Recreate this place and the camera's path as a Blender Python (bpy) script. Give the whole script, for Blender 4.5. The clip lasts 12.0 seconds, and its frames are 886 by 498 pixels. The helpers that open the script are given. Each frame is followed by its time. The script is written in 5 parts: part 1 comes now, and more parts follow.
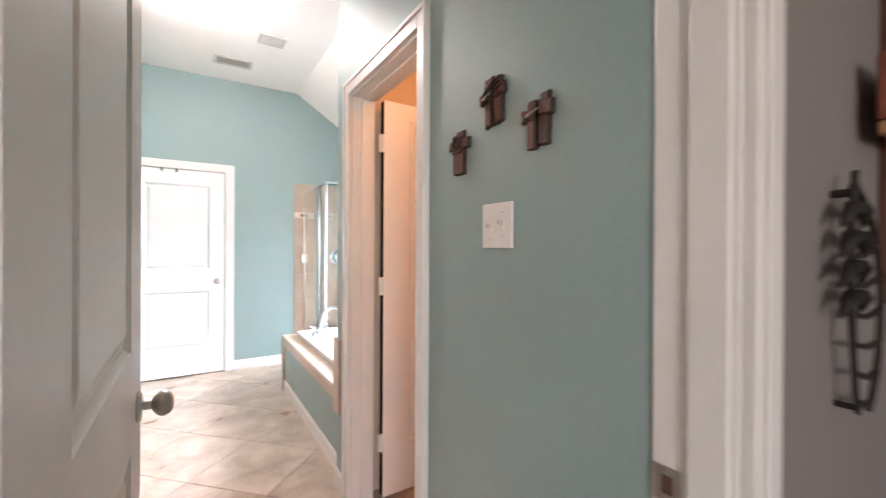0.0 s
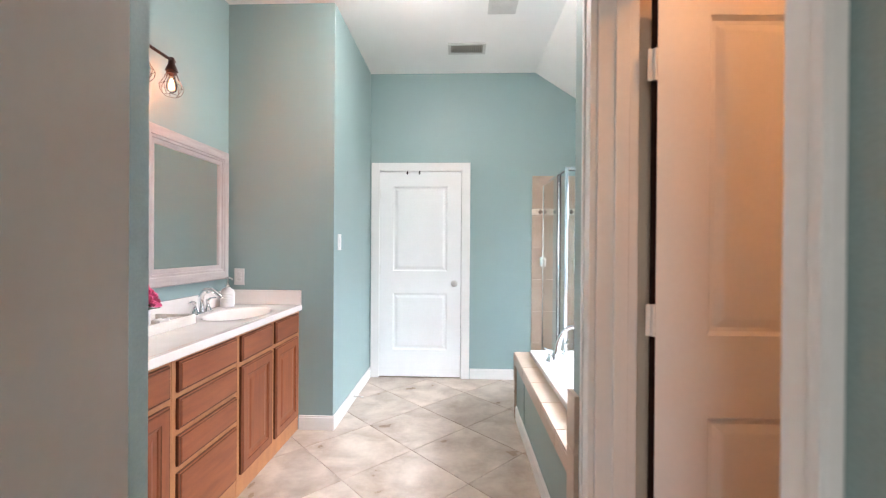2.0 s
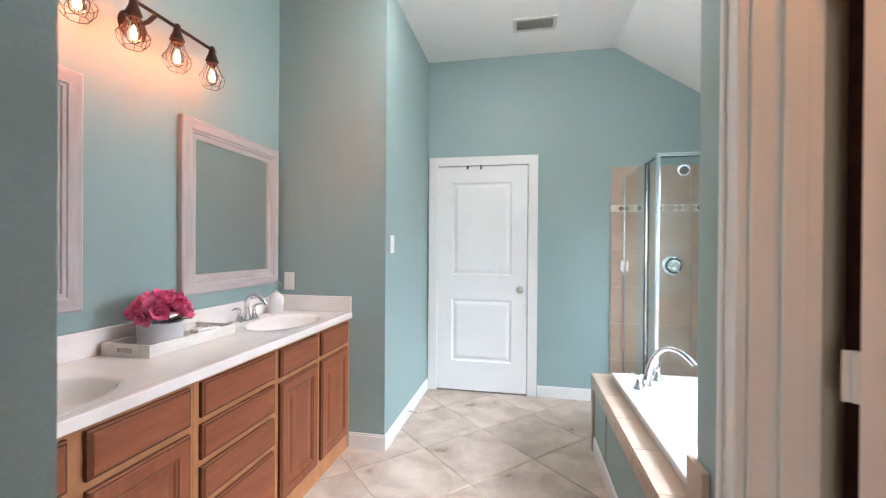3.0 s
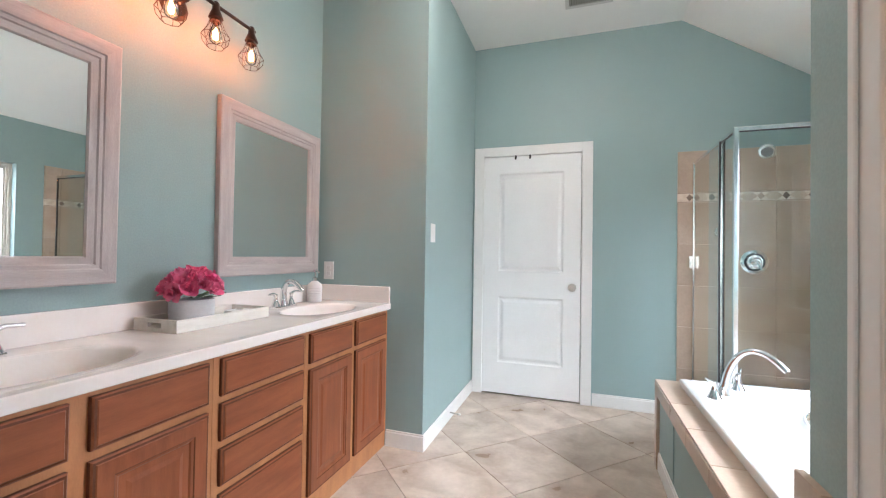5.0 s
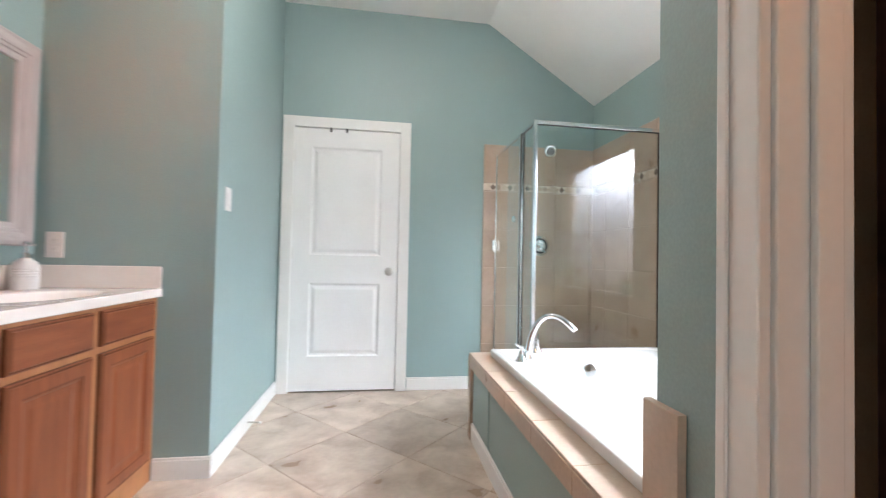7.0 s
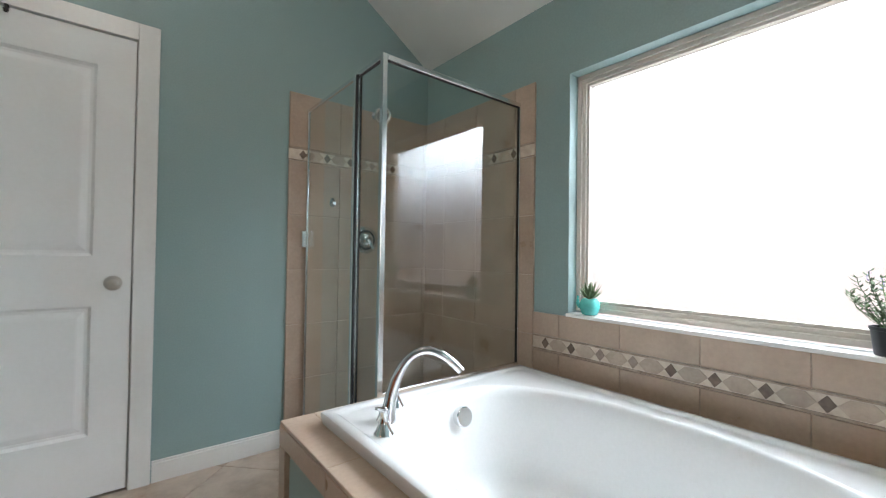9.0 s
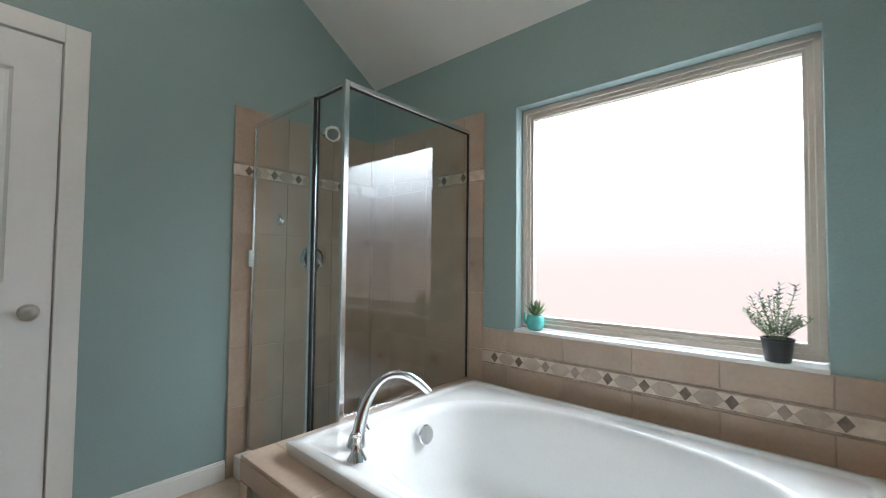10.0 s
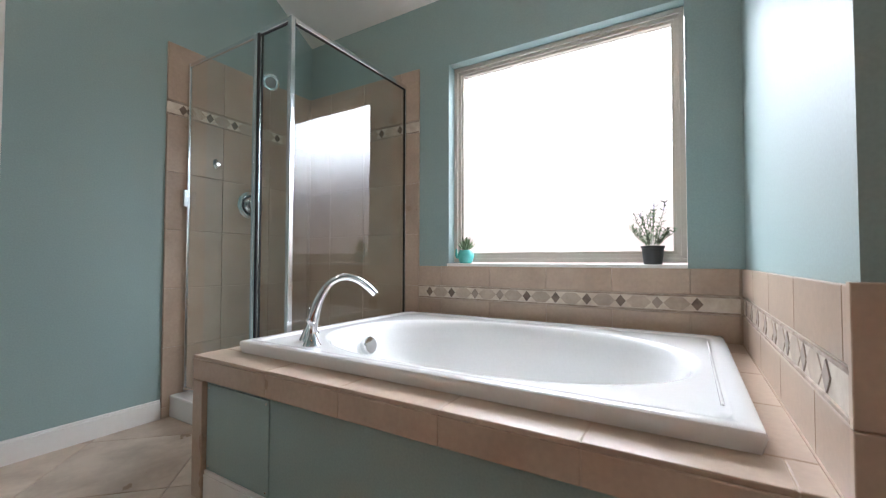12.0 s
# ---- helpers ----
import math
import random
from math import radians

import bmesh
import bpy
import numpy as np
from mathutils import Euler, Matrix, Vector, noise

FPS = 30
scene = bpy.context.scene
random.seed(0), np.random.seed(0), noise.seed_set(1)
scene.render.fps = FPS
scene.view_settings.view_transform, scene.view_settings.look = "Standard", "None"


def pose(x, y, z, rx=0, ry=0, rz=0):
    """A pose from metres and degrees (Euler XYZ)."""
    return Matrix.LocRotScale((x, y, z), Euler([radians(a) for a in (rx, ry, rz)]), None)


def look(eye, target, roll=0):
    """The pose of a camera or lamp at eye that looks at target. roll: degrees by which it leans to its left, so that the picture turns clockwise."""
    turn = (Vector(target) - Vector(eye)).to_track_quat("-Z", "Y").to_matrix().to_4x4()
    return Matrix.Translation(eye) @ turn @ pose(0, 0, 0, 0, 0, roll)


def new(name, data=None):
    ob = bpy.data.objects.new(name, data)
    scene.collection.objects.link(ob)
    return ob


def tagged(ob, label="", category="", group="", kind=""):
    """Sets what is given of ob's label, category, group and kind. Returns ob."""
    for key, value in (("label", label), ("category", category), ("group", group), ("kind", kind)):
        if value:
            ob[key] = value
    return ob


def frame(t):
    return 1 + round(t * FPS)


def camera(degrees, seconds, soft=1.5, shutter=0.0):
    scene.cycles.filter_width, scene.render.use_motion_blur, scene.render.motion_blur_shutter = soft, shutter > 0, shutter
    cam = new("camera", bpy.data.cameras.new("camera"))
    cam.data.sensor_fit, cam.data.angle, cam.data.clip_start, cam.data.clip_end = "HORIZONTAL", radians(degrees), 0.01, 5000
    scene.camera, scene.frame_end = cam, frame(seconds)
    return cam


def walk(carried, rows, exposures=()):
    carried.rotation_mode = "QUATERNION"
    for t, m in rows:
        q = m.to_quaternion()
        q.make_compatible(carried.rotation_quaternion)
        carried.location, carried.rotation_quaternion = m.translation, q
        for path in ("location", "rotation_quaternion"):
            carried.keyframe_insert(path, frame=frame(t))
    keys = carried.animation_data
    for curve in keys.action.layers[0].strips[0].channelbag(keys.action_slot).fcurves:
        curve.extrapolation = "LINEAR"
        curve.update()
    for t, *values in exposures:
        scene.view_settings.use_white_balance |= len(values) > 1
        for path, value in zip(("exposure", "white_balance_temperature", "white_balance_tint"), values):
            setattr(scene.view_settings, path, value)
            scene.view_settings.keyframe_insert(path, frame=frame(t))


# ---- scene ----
cam = camera(95.0, 12.0, soft=1.15, shutter=0.35)
PATH = [
    (0, (0.065, 0.116, 1.284), (1.121, 1.815, 1.278), 0.3),
    (0.5, (0.212, 0.297, 1.263), (0.832, 2.198, 1.254), 0.2),
    (1, (0.323, 0.456, 1.27), (0.621, 2.434, 1.258), 0.4),
    (1.5, (0.351, 0.656, 1.284), (0.43, 2.655, 1.272), 0.4),
    (2, (0.337, 0.852, 1.29), (0.26, 2.851, 1.282), 0.4),
    (2.5, (0.32, 1.019, 1.283), (0.102, 3.008, 1.285), 0.4),
    (3, (0.323, 1.199, 1.307), (-0.064, 3.161, 1.297), 0.4),
    (3.5, (0.291, 1.335, 1.293), (-0.234, 3.265, 1.301), 0.5),
    (5.5, (0.35, 1.374, 1.157), (-0.284, 3.271, 1.19), 0.9),
    (6, (0.32, 1.375, 1.143), (-0.112, 3.327, 1.181), 1.1),
    (6.5, (0.284, 1.435, 1.112), (0.181, 3.432, 1.154), 1.2),
    (7, (0.242, 1.61, 1.046), (0.537, 3.587, 1.093), 1.2),
    (7.5, (0.276, 1.905, 1.008), (0.947, 3.789, 1.045), 1.2),
    (9.5, (0.312, 2.565, 1.115), (1.687, 4.016, 1.165), 0.7),
    (10, (0.164, 2.559, 1.142), (1.666, 3.878, 1.214), 0.6),
    (10.5, (0.047, 2.536, 1.149), (1.636, 3.749, 1.209), 0.5),
    (11, (-0.016, 2.509, 1.038), (1.633, 3.638, 1.096), 0.4),
    (11.5, (-0.024, 2.499, 0.922), (1.663, 3.572, 0.979), 0.2),
    (12, (-0.016, 2.484, 0.826), (1.694, 3.519, 0.882), 0.1),
]
EXPOSURES = [
    (0.0, 2.35, 6050, 18), (0.5, 2.3, 6050, 18), (1.5, 2.1, 5900, 15), (2.5, 1.85, 5750, 12), (3.5, 1.7, 5700, 12), (5.5, 1.6, 5900, 13),
    (6.5, 1.6, 5900, 13), (7.5, 1.75, 6000, 13), (9.5, 0.45, 6000, 9), (10.5, 0.5, 6000, 9), (12.0, 0.7, 6050, 14),
]
walk(cam, [(t, look(eye, target, roll)) for t, eye, target, roll in PATH], EXPOSURES)

# ---- light ----
world = bpy.data.worlds.new("sky")
scene.world = world
world.use_nodes = True
sky = world.node_tree.nodes.new("ShaderNodeTexSky")
sky.sky_type, sky.sun_disc = "NISHITA", False
sky.sun_elevation, sky.sun_rotation = radians(50), radians(200)
world.node_tree.links.new(sky.outputs["Color"], world.node_tree.nodes["Background"].inputs["Color"])
world.node_tree.nodes["Background"].inputs["Strength"].default_value = 0.1

WINDOW_GLOW = 15.0
BULB_GLOW = 46.0
DOME_GLOW = 36.0
GLOBE_GLOW = 11.5

# area lamp added in an unseen bedroom opening, to brighten the entry
lamp = bpy.data.lights.new("bedroom_daylight", "AREA")
lamp.shape, lamp.size, lamp.size_y, lamp.energy, lamp.color = "RECTANGLE", 1.5, 1.3, 17, (1.0, 0.88, 0.75)
lamp_ob = new("bedroom_daylight", lamp)
lamp_ob.matrix_world = look((-1.3, -3.3, 1.55), (0.4, 0.4, 1.3))


# ---- materials ----
def material(name, color, rough=0.5, metal=0.0, vary=0.06, scale=6.0, fine=90.0, bump=0.05, spec=0.5, coat=0.0,
             second=None, stretch=(1, 1, 1), detail=4.0, per_piece=0.0, dist=0.002, twist=0.0):
    m = bpy.data.materials.new(name)
    m.use_nodes = True
    nt = m.node_tree
    b = nt.nodes["Principled BSDF"]
    tc = nt.nodes.new("ShaderNodeTexCoord")
    mp = nt.nodes.new("ShaderNodeMapping")
    mp.inputs["Scale"].default_value = stretch
    nt.links.new(tc.outputs["Object"], mp.inputs["Vector"])
    vec = mp.outputs["Vector"]
    if per_piece:
        info = nt.nodes.new("ShaderNodeObjectInfo")
        add = nt.nodes.new("ShaderNodeVectorMath")
        add.operation = "MULTIPLY_ADD"
        nt.links.new(info.outputs["Random"], add.inputs[0])
        add.inputs[1].default_value = (37, 53, 71)
        nt.links.new(vec, add.inputs[2])
        vec = add.outputs[0]
    n1 = nt.nodes.new("ShaderNodeTexNoise")
    n1.inputs["Scale"].default_value, n1.inputs["Detail"].default_value = scale, detail
    n1.inputs["Distortion"].default_value = twist
    n2 = nt.nodes.new("ShaderNodeTexNoise")
    n2.inputs["Scale"].default_value, n2.inputs["Detail"].default_value = fine, 3
    for n in (n1, n2):
        nt.links.new(vec, n.inputs["Vector"])
    ramp = nt.nodes.new("ShaderNodeValToRGB")
    lo = second if second else [max(0, c * (1 - vary)) for c in color]
    hi = color if second else [min(1, c * (1 + vary)) for c in color]
    ramp.color_ramp.elements[0].color = (*lo, 1)
    ramp.color_ramp.elements[1].color = (*hi, 1)
    ramp.color_ramp.elements[0].position, ramp.color_ramp.elements[1].position = 0.32, 0.68
    nt.links.new(n1.outputs["Fac"], ramp.inputs["Fac"])
    col = ramp.outputs["Color"]
    mix = nt.nodes.new("ShaderNodeMixRGB")
    mix.blend_type, mix.inputs["Fac"].default_value = "OVERLAY", 0.12
    nt.links.new(col, mix.inputs["Color1"])
    nt.links.new(n2.outputs["Fac"], mix.inputs["Color2"])
    col = mix.outputs["Color"]
    if per_piece:
        hsv = nt.nodes.new("ShaderNodeHueSaturation")
        mr = nt.nodes.new("ShaderNodeMapRange")
        mr.inputs["To Min"].default_value, mr.inputs["To Max"].default_value = 1 - per_piece, 1 + per_piece
        nt.links.new(info.outputs["Random"], mr.inputs["Value"])
        nt.links.new(mr.outputs[0], hsv.inputs["Value"])
        nt.links.new(col, hsv.inputs["Color"])
        col = hsv.outputs["Color"]
    nt.links.new(col, b.inputs["Base Color"])
    rr = nt.nodes.new("ShaderNodeMapRange")
    rr.inputs["To Min"].default_value, rr.inputs["To Max"].default_value = max(0, rough - 0.07), min(1, rough + 0.07)
    nt.links.new(n1.outputs["Fac"], rr.inputs["Value"])
    nt.links.new(rr.outputs[0], b.inputs["Roughness"])
    b.inputs["Metallic"].default_value = metal
    b.inputs["Specular IOR Level"].default_value = spec
    b.inputs["Coat Weight"].default_value = coat
    b.inputs["Coat Roughness"].default_value = 0.12
    if bump:
        bp = nt.nodes.new("ShaderNodeBump")
        bp.inputs["Strength"].default_value, bp.inputs["Distance"].default_value = bump, dist
        nt.links.new(n2.outputs["Fac"], bp.inputs["Height"])
        nt.links.new(bp.outputs["Normal"], b.inputs["Normal"])
    return m


def plain(name, color, rough, metal=0.0, transmission=0.0, ior=1.45, emit=None, strength=0.0):
    m = bpy.data.materials.new(name)
    m.use_nodes = True
    b = m.node_tree.nodes["Principled BSDF"]
    b.inputs["Base Color"].default_value = (*color, 1)
    b.inputs["Roughness"].default_value, b.inputs["Metallic"].default_value = rough, metal
    b.inputs["Transmission Weight"].default_value, b.inputs["IOR"].default_value = transmission, ior
    if emit:
        b.inputs["Emission Color"].default_value, b.inputs["Emission Strength"].default_value = (*emit, 1), strength
    return m


TEAL = material("teal_wall_paint", (0.288, 0.388, 0.378), 0.5, vary=0.03, scale=1.5, fine=160, bump=0.06)
TAUPE = material("taupe_wall_paint", (0.25, 0.232, 0.222), 0.6, vary=0.03, scale=1.5, fine=160, bump=0.12)
TOILET = material("cream_wall_paint", (0.62, 0.52, 0.40), 0.6, vary=0.03, scale=1.5, fine=160, bump=0.12)
CEIL = material("white_ceiling_paint", (0.85, 0.84, 0.80), 0.8, vary=0.02, scale=2, fine=120, bump=0.25)
WHITE = material("white_semigloss_paint", (0.78, 0.77, 0.74), 0.32, vary=0.025, scale=4, fine=60, bump=0.04)
DOORW = material("white_door_paint", (0.81, 0.805, 0.79), 0.38, vary=0.025, scale=3, fine=60, bump=0.05)
GROUT = material("grey_beige_grout", (0.37, 0.31, 0.255), 0.9, vary=0.15, scale=20, bump=0.3)
FLOOR_TILE = material("mottled_stone_floor_tile", (0.63, 0.52, 0.43), 0.30, second=(0.38, 0.285, 0.213), scale=5.0, fine=40, bump=0.06,
                      detail=13, per_piece=0.08, twist=0.35)
WALL_TILE = material("tan_ceramic_wall_tile", (0.50, 0.385, 0.295), 0.3, second=(0.42, 0.315, 0.235), scale=5, fine=70, bump=0.05, detail=6,
                     per_piece=0.05)
WALL_GROUT = material("tan_wall_grout", (0.49, 0.39, 0.305), 0.9, vary=0.1, scale=20, bump=0.3)
BAND = material("cream_mosaic_stone", (0.72, 0.65, 0.55), 0.4, second=(0.55, 0.46, 0.37), scale=18, fine=120, bump=0.1, per_piece=0.07)
BAND_MID = material("beige_mosaic_stone", (0.56, 0.465, 0.375), 0.4, second=(0.44, 0.35, 0.275), scale=18, fine=120, bump=0.1, per_piece=0.14)
BAND_DARK = material("brown_mosaic_stone", (0.20, 0.145, 0.11), 0.4, second=(0.12, 0.085, 0.065), scale=40, bump=0.1, per_piece=0.25)
BAND_PALE = material("taupe_mosaic_stone", (0.40, 0.32, 0.26), 0.4, second=(0.30, 0.235, 0.19), scale=40, bump=0.1, per_piece=0.15)
BAND_EDGE = material("brown_pencil_liner", (0.30, 0.225, 0.17), 0.5, second=(0.50, 0.41, 0.33), scale=30, bump=0.2)
ACRYLIC = material("glossy_white_acrylic", (0.74, 0.74, 0.73), 0.14, vary=0.01, scale=3, bump=0.0, coat=0.3)
MARBLE = material("cultured_marble_top", (0.86, 0.81, 0.77), 0.12, second=(0.81, 0.75, 0.70), scale=5, detail=6, bump=0.0, coat=0.3)
CHERRY = material("cherry_stained_wood", (0.262, 0.085, 0.034), 0.44, second=(0.190, 0.056, 0.023), scale=5, fine=60, bump=0.06,
                  stretch=(6, 6, 0.8), spec=0.3, per_piece=0.08)
CHERRY_DRAWER = material("cherry_stained_drawer_wood", (0.262, 0.085, 0.034), 0.44, second=(0.190, 0.056, 0.023), scale=5, fine=60,
                         bump=0.06, stretch=(6, 0.8, 6), spec=0.3, per_piece=0.08)
# darker brown that paints shade onto the cabinet fronts' sides and grooves
EDGE_SHADE = material("dark_glazed_wood_edge", (0.125, 0.043, 0.021), 0.6, vary=0.2, scale=12, bump=0.05, spec=0.2)
FRAMEWOOD = material("honey_maple_face_frame", (0.45, 0.20, 0.080), 0.46, second=(0.35, 0.145, 0.058), scale=6, stretch=(6, 3, 1), bump=0.08)
HOLE_SHADE = material("dark_toe_kick_wood", (0.10, 0.05, 0.03), 0.6, vary=0.2, scale=8)
# near-black brown that colours the shaded hinge gap of the toilet room door
GAP_SHADE = material("dark_bare_door_edge", (0.030, 0.012, 0.009), 0.8, vary=0.3, scale=20, spec=0.1)
DRIFT = material("whitewashed_frame_wood", (0.52, 0.465, 0.445), 0.6, second=(0.42, 0.365, 0.35), scale=5, fine=80, stretch=(8, 1, 8), bump=0.25,
                 detail=7, dist=0.004)
DRIFT_V = material("whitewashed_stile_wood", (0.52, 0.465, 0.445), 0.6, second=(0.42, 0.365, 0.35), scale=5, fine=80, stretch=(8, 8, 1), bump=0.25,
                   detail=7, dist=0.004)
MIRROR = plain("mirror_silver", (0.86, 0.88, 0.87), 0.01, 1.0)
ALU = material("polished_aluminium", (0.82, 0.83, 0.84), 0.2, 1.0, vary=0.02, bump=0.01)
CHROME = plain("polished_chrome", (0.78, 0.79, 0.80), 0.08, 1.0)
NICKEL = material("satin_nickel", (0.56, 0.53, 0.49), 0.28, 1.0, vary=0.03, bump=0.02)
BRONZE = material("oil_rubbed_bronze", (0.055, 0.032, 0.024), 0.42, 0.7, vary=0.2, scale=30, bump=0.1)
IRON = material("black_wrought_iron", (0.025, 0.022, 0.020), 0.55, 0.4, vary=0.2, scale=40, bump=0.2)
RUSTIC = material("rustic_brown_wood", (0.17, 0.070, 0.045), 0.55, second=(0.060, 0.024, 0.017), scale=16, fine=120, stretch=(3, 3, 0.7),
                  bump=0.4, dist=0.004, per_piece=0.15)
# near-black brown for the sides and bevels of the cross boards
RIM_DARK = material("charred_wood_edge", (0.035, 0.016, 0.012), 0.7, vary=0.4, scale=60, bump=0.2)
REDWOOD = material("reddish_stained_wood", (0.27, 0.085, 0.05), 0.5, second=(0.17, 0.05, 0.03), scale=10, stretch=(1, 3, 3), bump=0.2)
RUSTIC_LIGHT = material("light_brown_wood", (0.36, 0.20, 0.10), 0.55, vary=0.2, scale=14, stretch=(1, 3, 3), bump=0.2)
GLASS = plain("clear_shower_glass", (0.85, 0.91, 0.895), 0.0, 0.0, 1.0, 1.5)
BULB_GLASS = plain("amber_bulb_glass", (1.0, 0.86, 0.70), 0.0, 0.0, 1.0, 1.2)
GASKET = plain("black_rubber_seal", (0.012, 0.012, 0.012), 0.5)
VINYL = material("almond_window_vinyl", (0.62, 0.56, 0.49), 0.45, vary=0.03, scale=5, bump=0.02)
PLASTIC = material("white_switch_plastic", (0.80, 0.78, 0.75), 0.3, vary=0.02, bump=0.0)
PLASTIC_DIM = material("grey_plastic_slot", (0.52, 0.49, 0.46), 0.5, vary=0.05, bump=0.0)
NOZZLE = material("dark_grey_rubber_nozzles", (0.16, 0.16, 0.16), 0.5, vary=0.3, scale=200, bump=0.2)
POT_GREY = material("pale_grey_ceramic", (0.60, 0.60, 0.60), 0.45, vary=0.04, scale=12, bump=0.06)
POT_TEAL = material("turquoise_glazed_ceramic", (0.10, 0.46, 0.42), 0.22, vary=0.15, scale=14, bump=0.04, coat=0.4)
POT_BLACK = material("black_plastic_pot", (0.015, 0.015, 0.017), 0.4, vary=0.1, bump=0.03)
CUP_BLUE = material("blue_grey_glass_cup", (0.14, 0.28, 0.30), 0.25, vary=0.05, bump=0.0)
SOIL = material("dark_potting_soil", (0.03, 0.02, 0.014), 0.95, vary=0.4, scale=60, bump=0.5)
PINK = material("pink_petal", (0.92, 0.28, 0.44), 0.6, second=(0.78, 0.09, 0.25), scale=16, fine=60, bump=0.1, per_piece=0.12)
PINK.node_tree.nodes["Principled BSDF"].inputs["Subsurface Weight"].default_value = 0.1
LEAF = material("dark_green_leaf", (0.055, 0.12, 0.045), 0.5, second=(0.03, 0.07, 0.028), scale=20, bump=0.1)
SAGE = material("sage_green_sprig", (0.22, 0.30, 0.16), 0.6, second=(0.12, 0.18, 0.08), scale=30, bump=0.1, per_piece=0.2)
LILAC = material("lilac_flower_bud", (0.34, 0.32, 0.50), 0.6, vary=0.15, scale=30, bump=0.0)
TRAYW = material("distressed_white_tray_wood", (0.80, 0.765, 0.70), 0.55, second=(0.70, 0.66, 0.59), scale=8, fine=50, stretch=(5, 1, 5), bump=0.2)
SOAP = material("pale_ribbed_ceramic", (0.66, 0.64, 0.62), 0.3, vary=0.04, scale=20, bump=0.03)
CARPET = material("beige_carpet", (0.36, 0.31, 0.26), 0.95, vary=0.12, scale=30, fine=400, bump=0.6)
BULB = plain("warm_lit_bulb", (1, 0.8, 0.6), 0.3, emit=(1.0, 0.26, 0.085), strength=BULB_GLOW)
DOME = plain("lit_white_dome_glass", (0.9, 0.88, 0.84), 0.4, emit=(1.0, 0.91, 0.79), strength=DOME_GLOW)
GLOBE = plain("lit_warm_globe_glass", (0.9, 0.8, 0.6), 0.4, emit=(1.0, 0.45, 0.17), strength=GLOBE_GLOW)
VENT = material("off_white_vent_metal", (0.58, 0.57, 0.53), 0.5, vary=0.03, bump=0.0)
VENT_SLAT = material("beige_vent_slat", (0.36, 0.34, 0.29), 0.5, vary=0.05, bump=0.0)
DUCT_SHADE = plain("dark_duct", (0.22, 0.20, 0.17), 0.8)

# obscure rain glass of the window
RAIN = plain("obscure_rain_glass", (0.97, 0.98, 0.98), 0.22, 0.0, 1.0, 1.3)
nt = RAIN.node_tree
vor = nt.nodes.new("ShaderNodeTexVoronoi")
vor.inputs["Scale"].default_value = 110
tcr = nt.nodes.new("ShaderNodeTexCoord")
nt.links.new(tcr.outputs["Object"], vor.inputs["Vector"])
bmp = nt.nodes.new("ShaderNodeBump")
bmp.inputs["Strength"].default_value, bmp.inputs["Distance"].default_value = 0.35, 0.004
nt.links.new(vor.outputs["Distance"], bmp.inputs["Height"])
nt.links.new(bmp.outputs["Normal"], nt.nodes["Principled BSDF"].inputs["Normal"])

# bright overcast distance outside the window: white sky above a pinkish brick haze
OUTSIDE = bpy.data.materials.new("bright_outdoor_distance")
OUTSIDE.use_nodes = True
nt = OUTSIDE.node_tree
em = nt.nodes.new("ShaderNodeEmission")
tco = nt.nodes.new("ShaderNodeTexCoord")
sep = nt.nodes.new("ShaderNodeSeparateXYZ")
nt.links.new(tco.outputs["Object"], sep.inputs[0])
mro = nt.nodes.new("ShaderNodeMapRange")
mro.inputs["From Min"].default_value, mro.inputs["From Max"].default_value = -1.5, 6.0
nt.links.new(sep.outputs["Z"], mro.inputs["Value"])
rmp = nt.nodes.new("ShaderNodeValToRGB")
rmp.color_ramp.elements[0].position, rmp.color_ramp.elements[0].color = 0.20, (0.052, 0.042, 0.038, 1)
rmp.color_ramp.elements[1].position, rmp.color_ramp.elements[1].color = 0.56, (0.93, 0.98, 1.0, 1)
for at, c in ((0.36, (0.055, 0.045, 0.041, 1)), (0.435, (0.066, 0.065, 0.070, 1)), (0.49, (0.32, 0.32, 0.34, 1))):
    e = rmp.color_ramp.elements.new(at)
    e.color = c
nt.links.new(mro.outputs[0], rmp.inputs["Fac"])
nt.links.new(rmp.outputs["Color"], em.inputs["Color"])
em.inputs["Strength"].default_value = WINDOW_GLOW
nt.links.new(em.outputs[0], nt.nodes["Material Output"].inputs["Surface"])


# ---- mesh helpers ----
def mesh_from(bm, name, mat, smooth=False):
    me = bpy.data.meshes.new(name)
    bm.to_mesh(me)
    bm.free()
    for m in (mat if isinstance(mat, (list, tuple)) else [mat]):
        me.materials.append(m)
    if smooth:
        for p in me.polygons:
            p.use_smooth = True
        me.set_sharp_from_angle(angle=radians(38))
    return me


def structure(name, bm, mat, label="", smooth=False):
    return tagged(new(name, mesh_from(bm, name, mat, smooth)), label, kind="structure")


def part(name, bm, mat, parent, label="", smooth=False):
    ob = new(name, mesh_from(bm, name, mat, smooth))
    ob.parent = parent
    return tagged(ob, label)


def thing(name, label, category, group=""):
    ob = new(name)
    ob.empty_display_size = 0.05
    return tagged(ob, label, category, group)


def box(bm, x0, x1, y0, y1, z0, z1, bevel=0.0):
    g = bmesh.ops.create_cube(bm, size=1.0)
    for v in g["verts"]:
        v.co = Vector(((x0 + x1) / 2 + v.co.x * (x1 - x0), (y0 + y1) / 2 + v.co.y * (y1 - y0), (z0 + z1) / 2 + v.co.z * (z1 - z0)))
    if bevel:
        vs = set(g["verts"])
        edges = [e for e in bm.edges if e.verts[0] in vs and e.verts[1] in vs]
        bmesh.ops.bevel(bm, geom=edges, offset=bevel, segments=2, affect="EDGES", profile=0.5)
    return bm


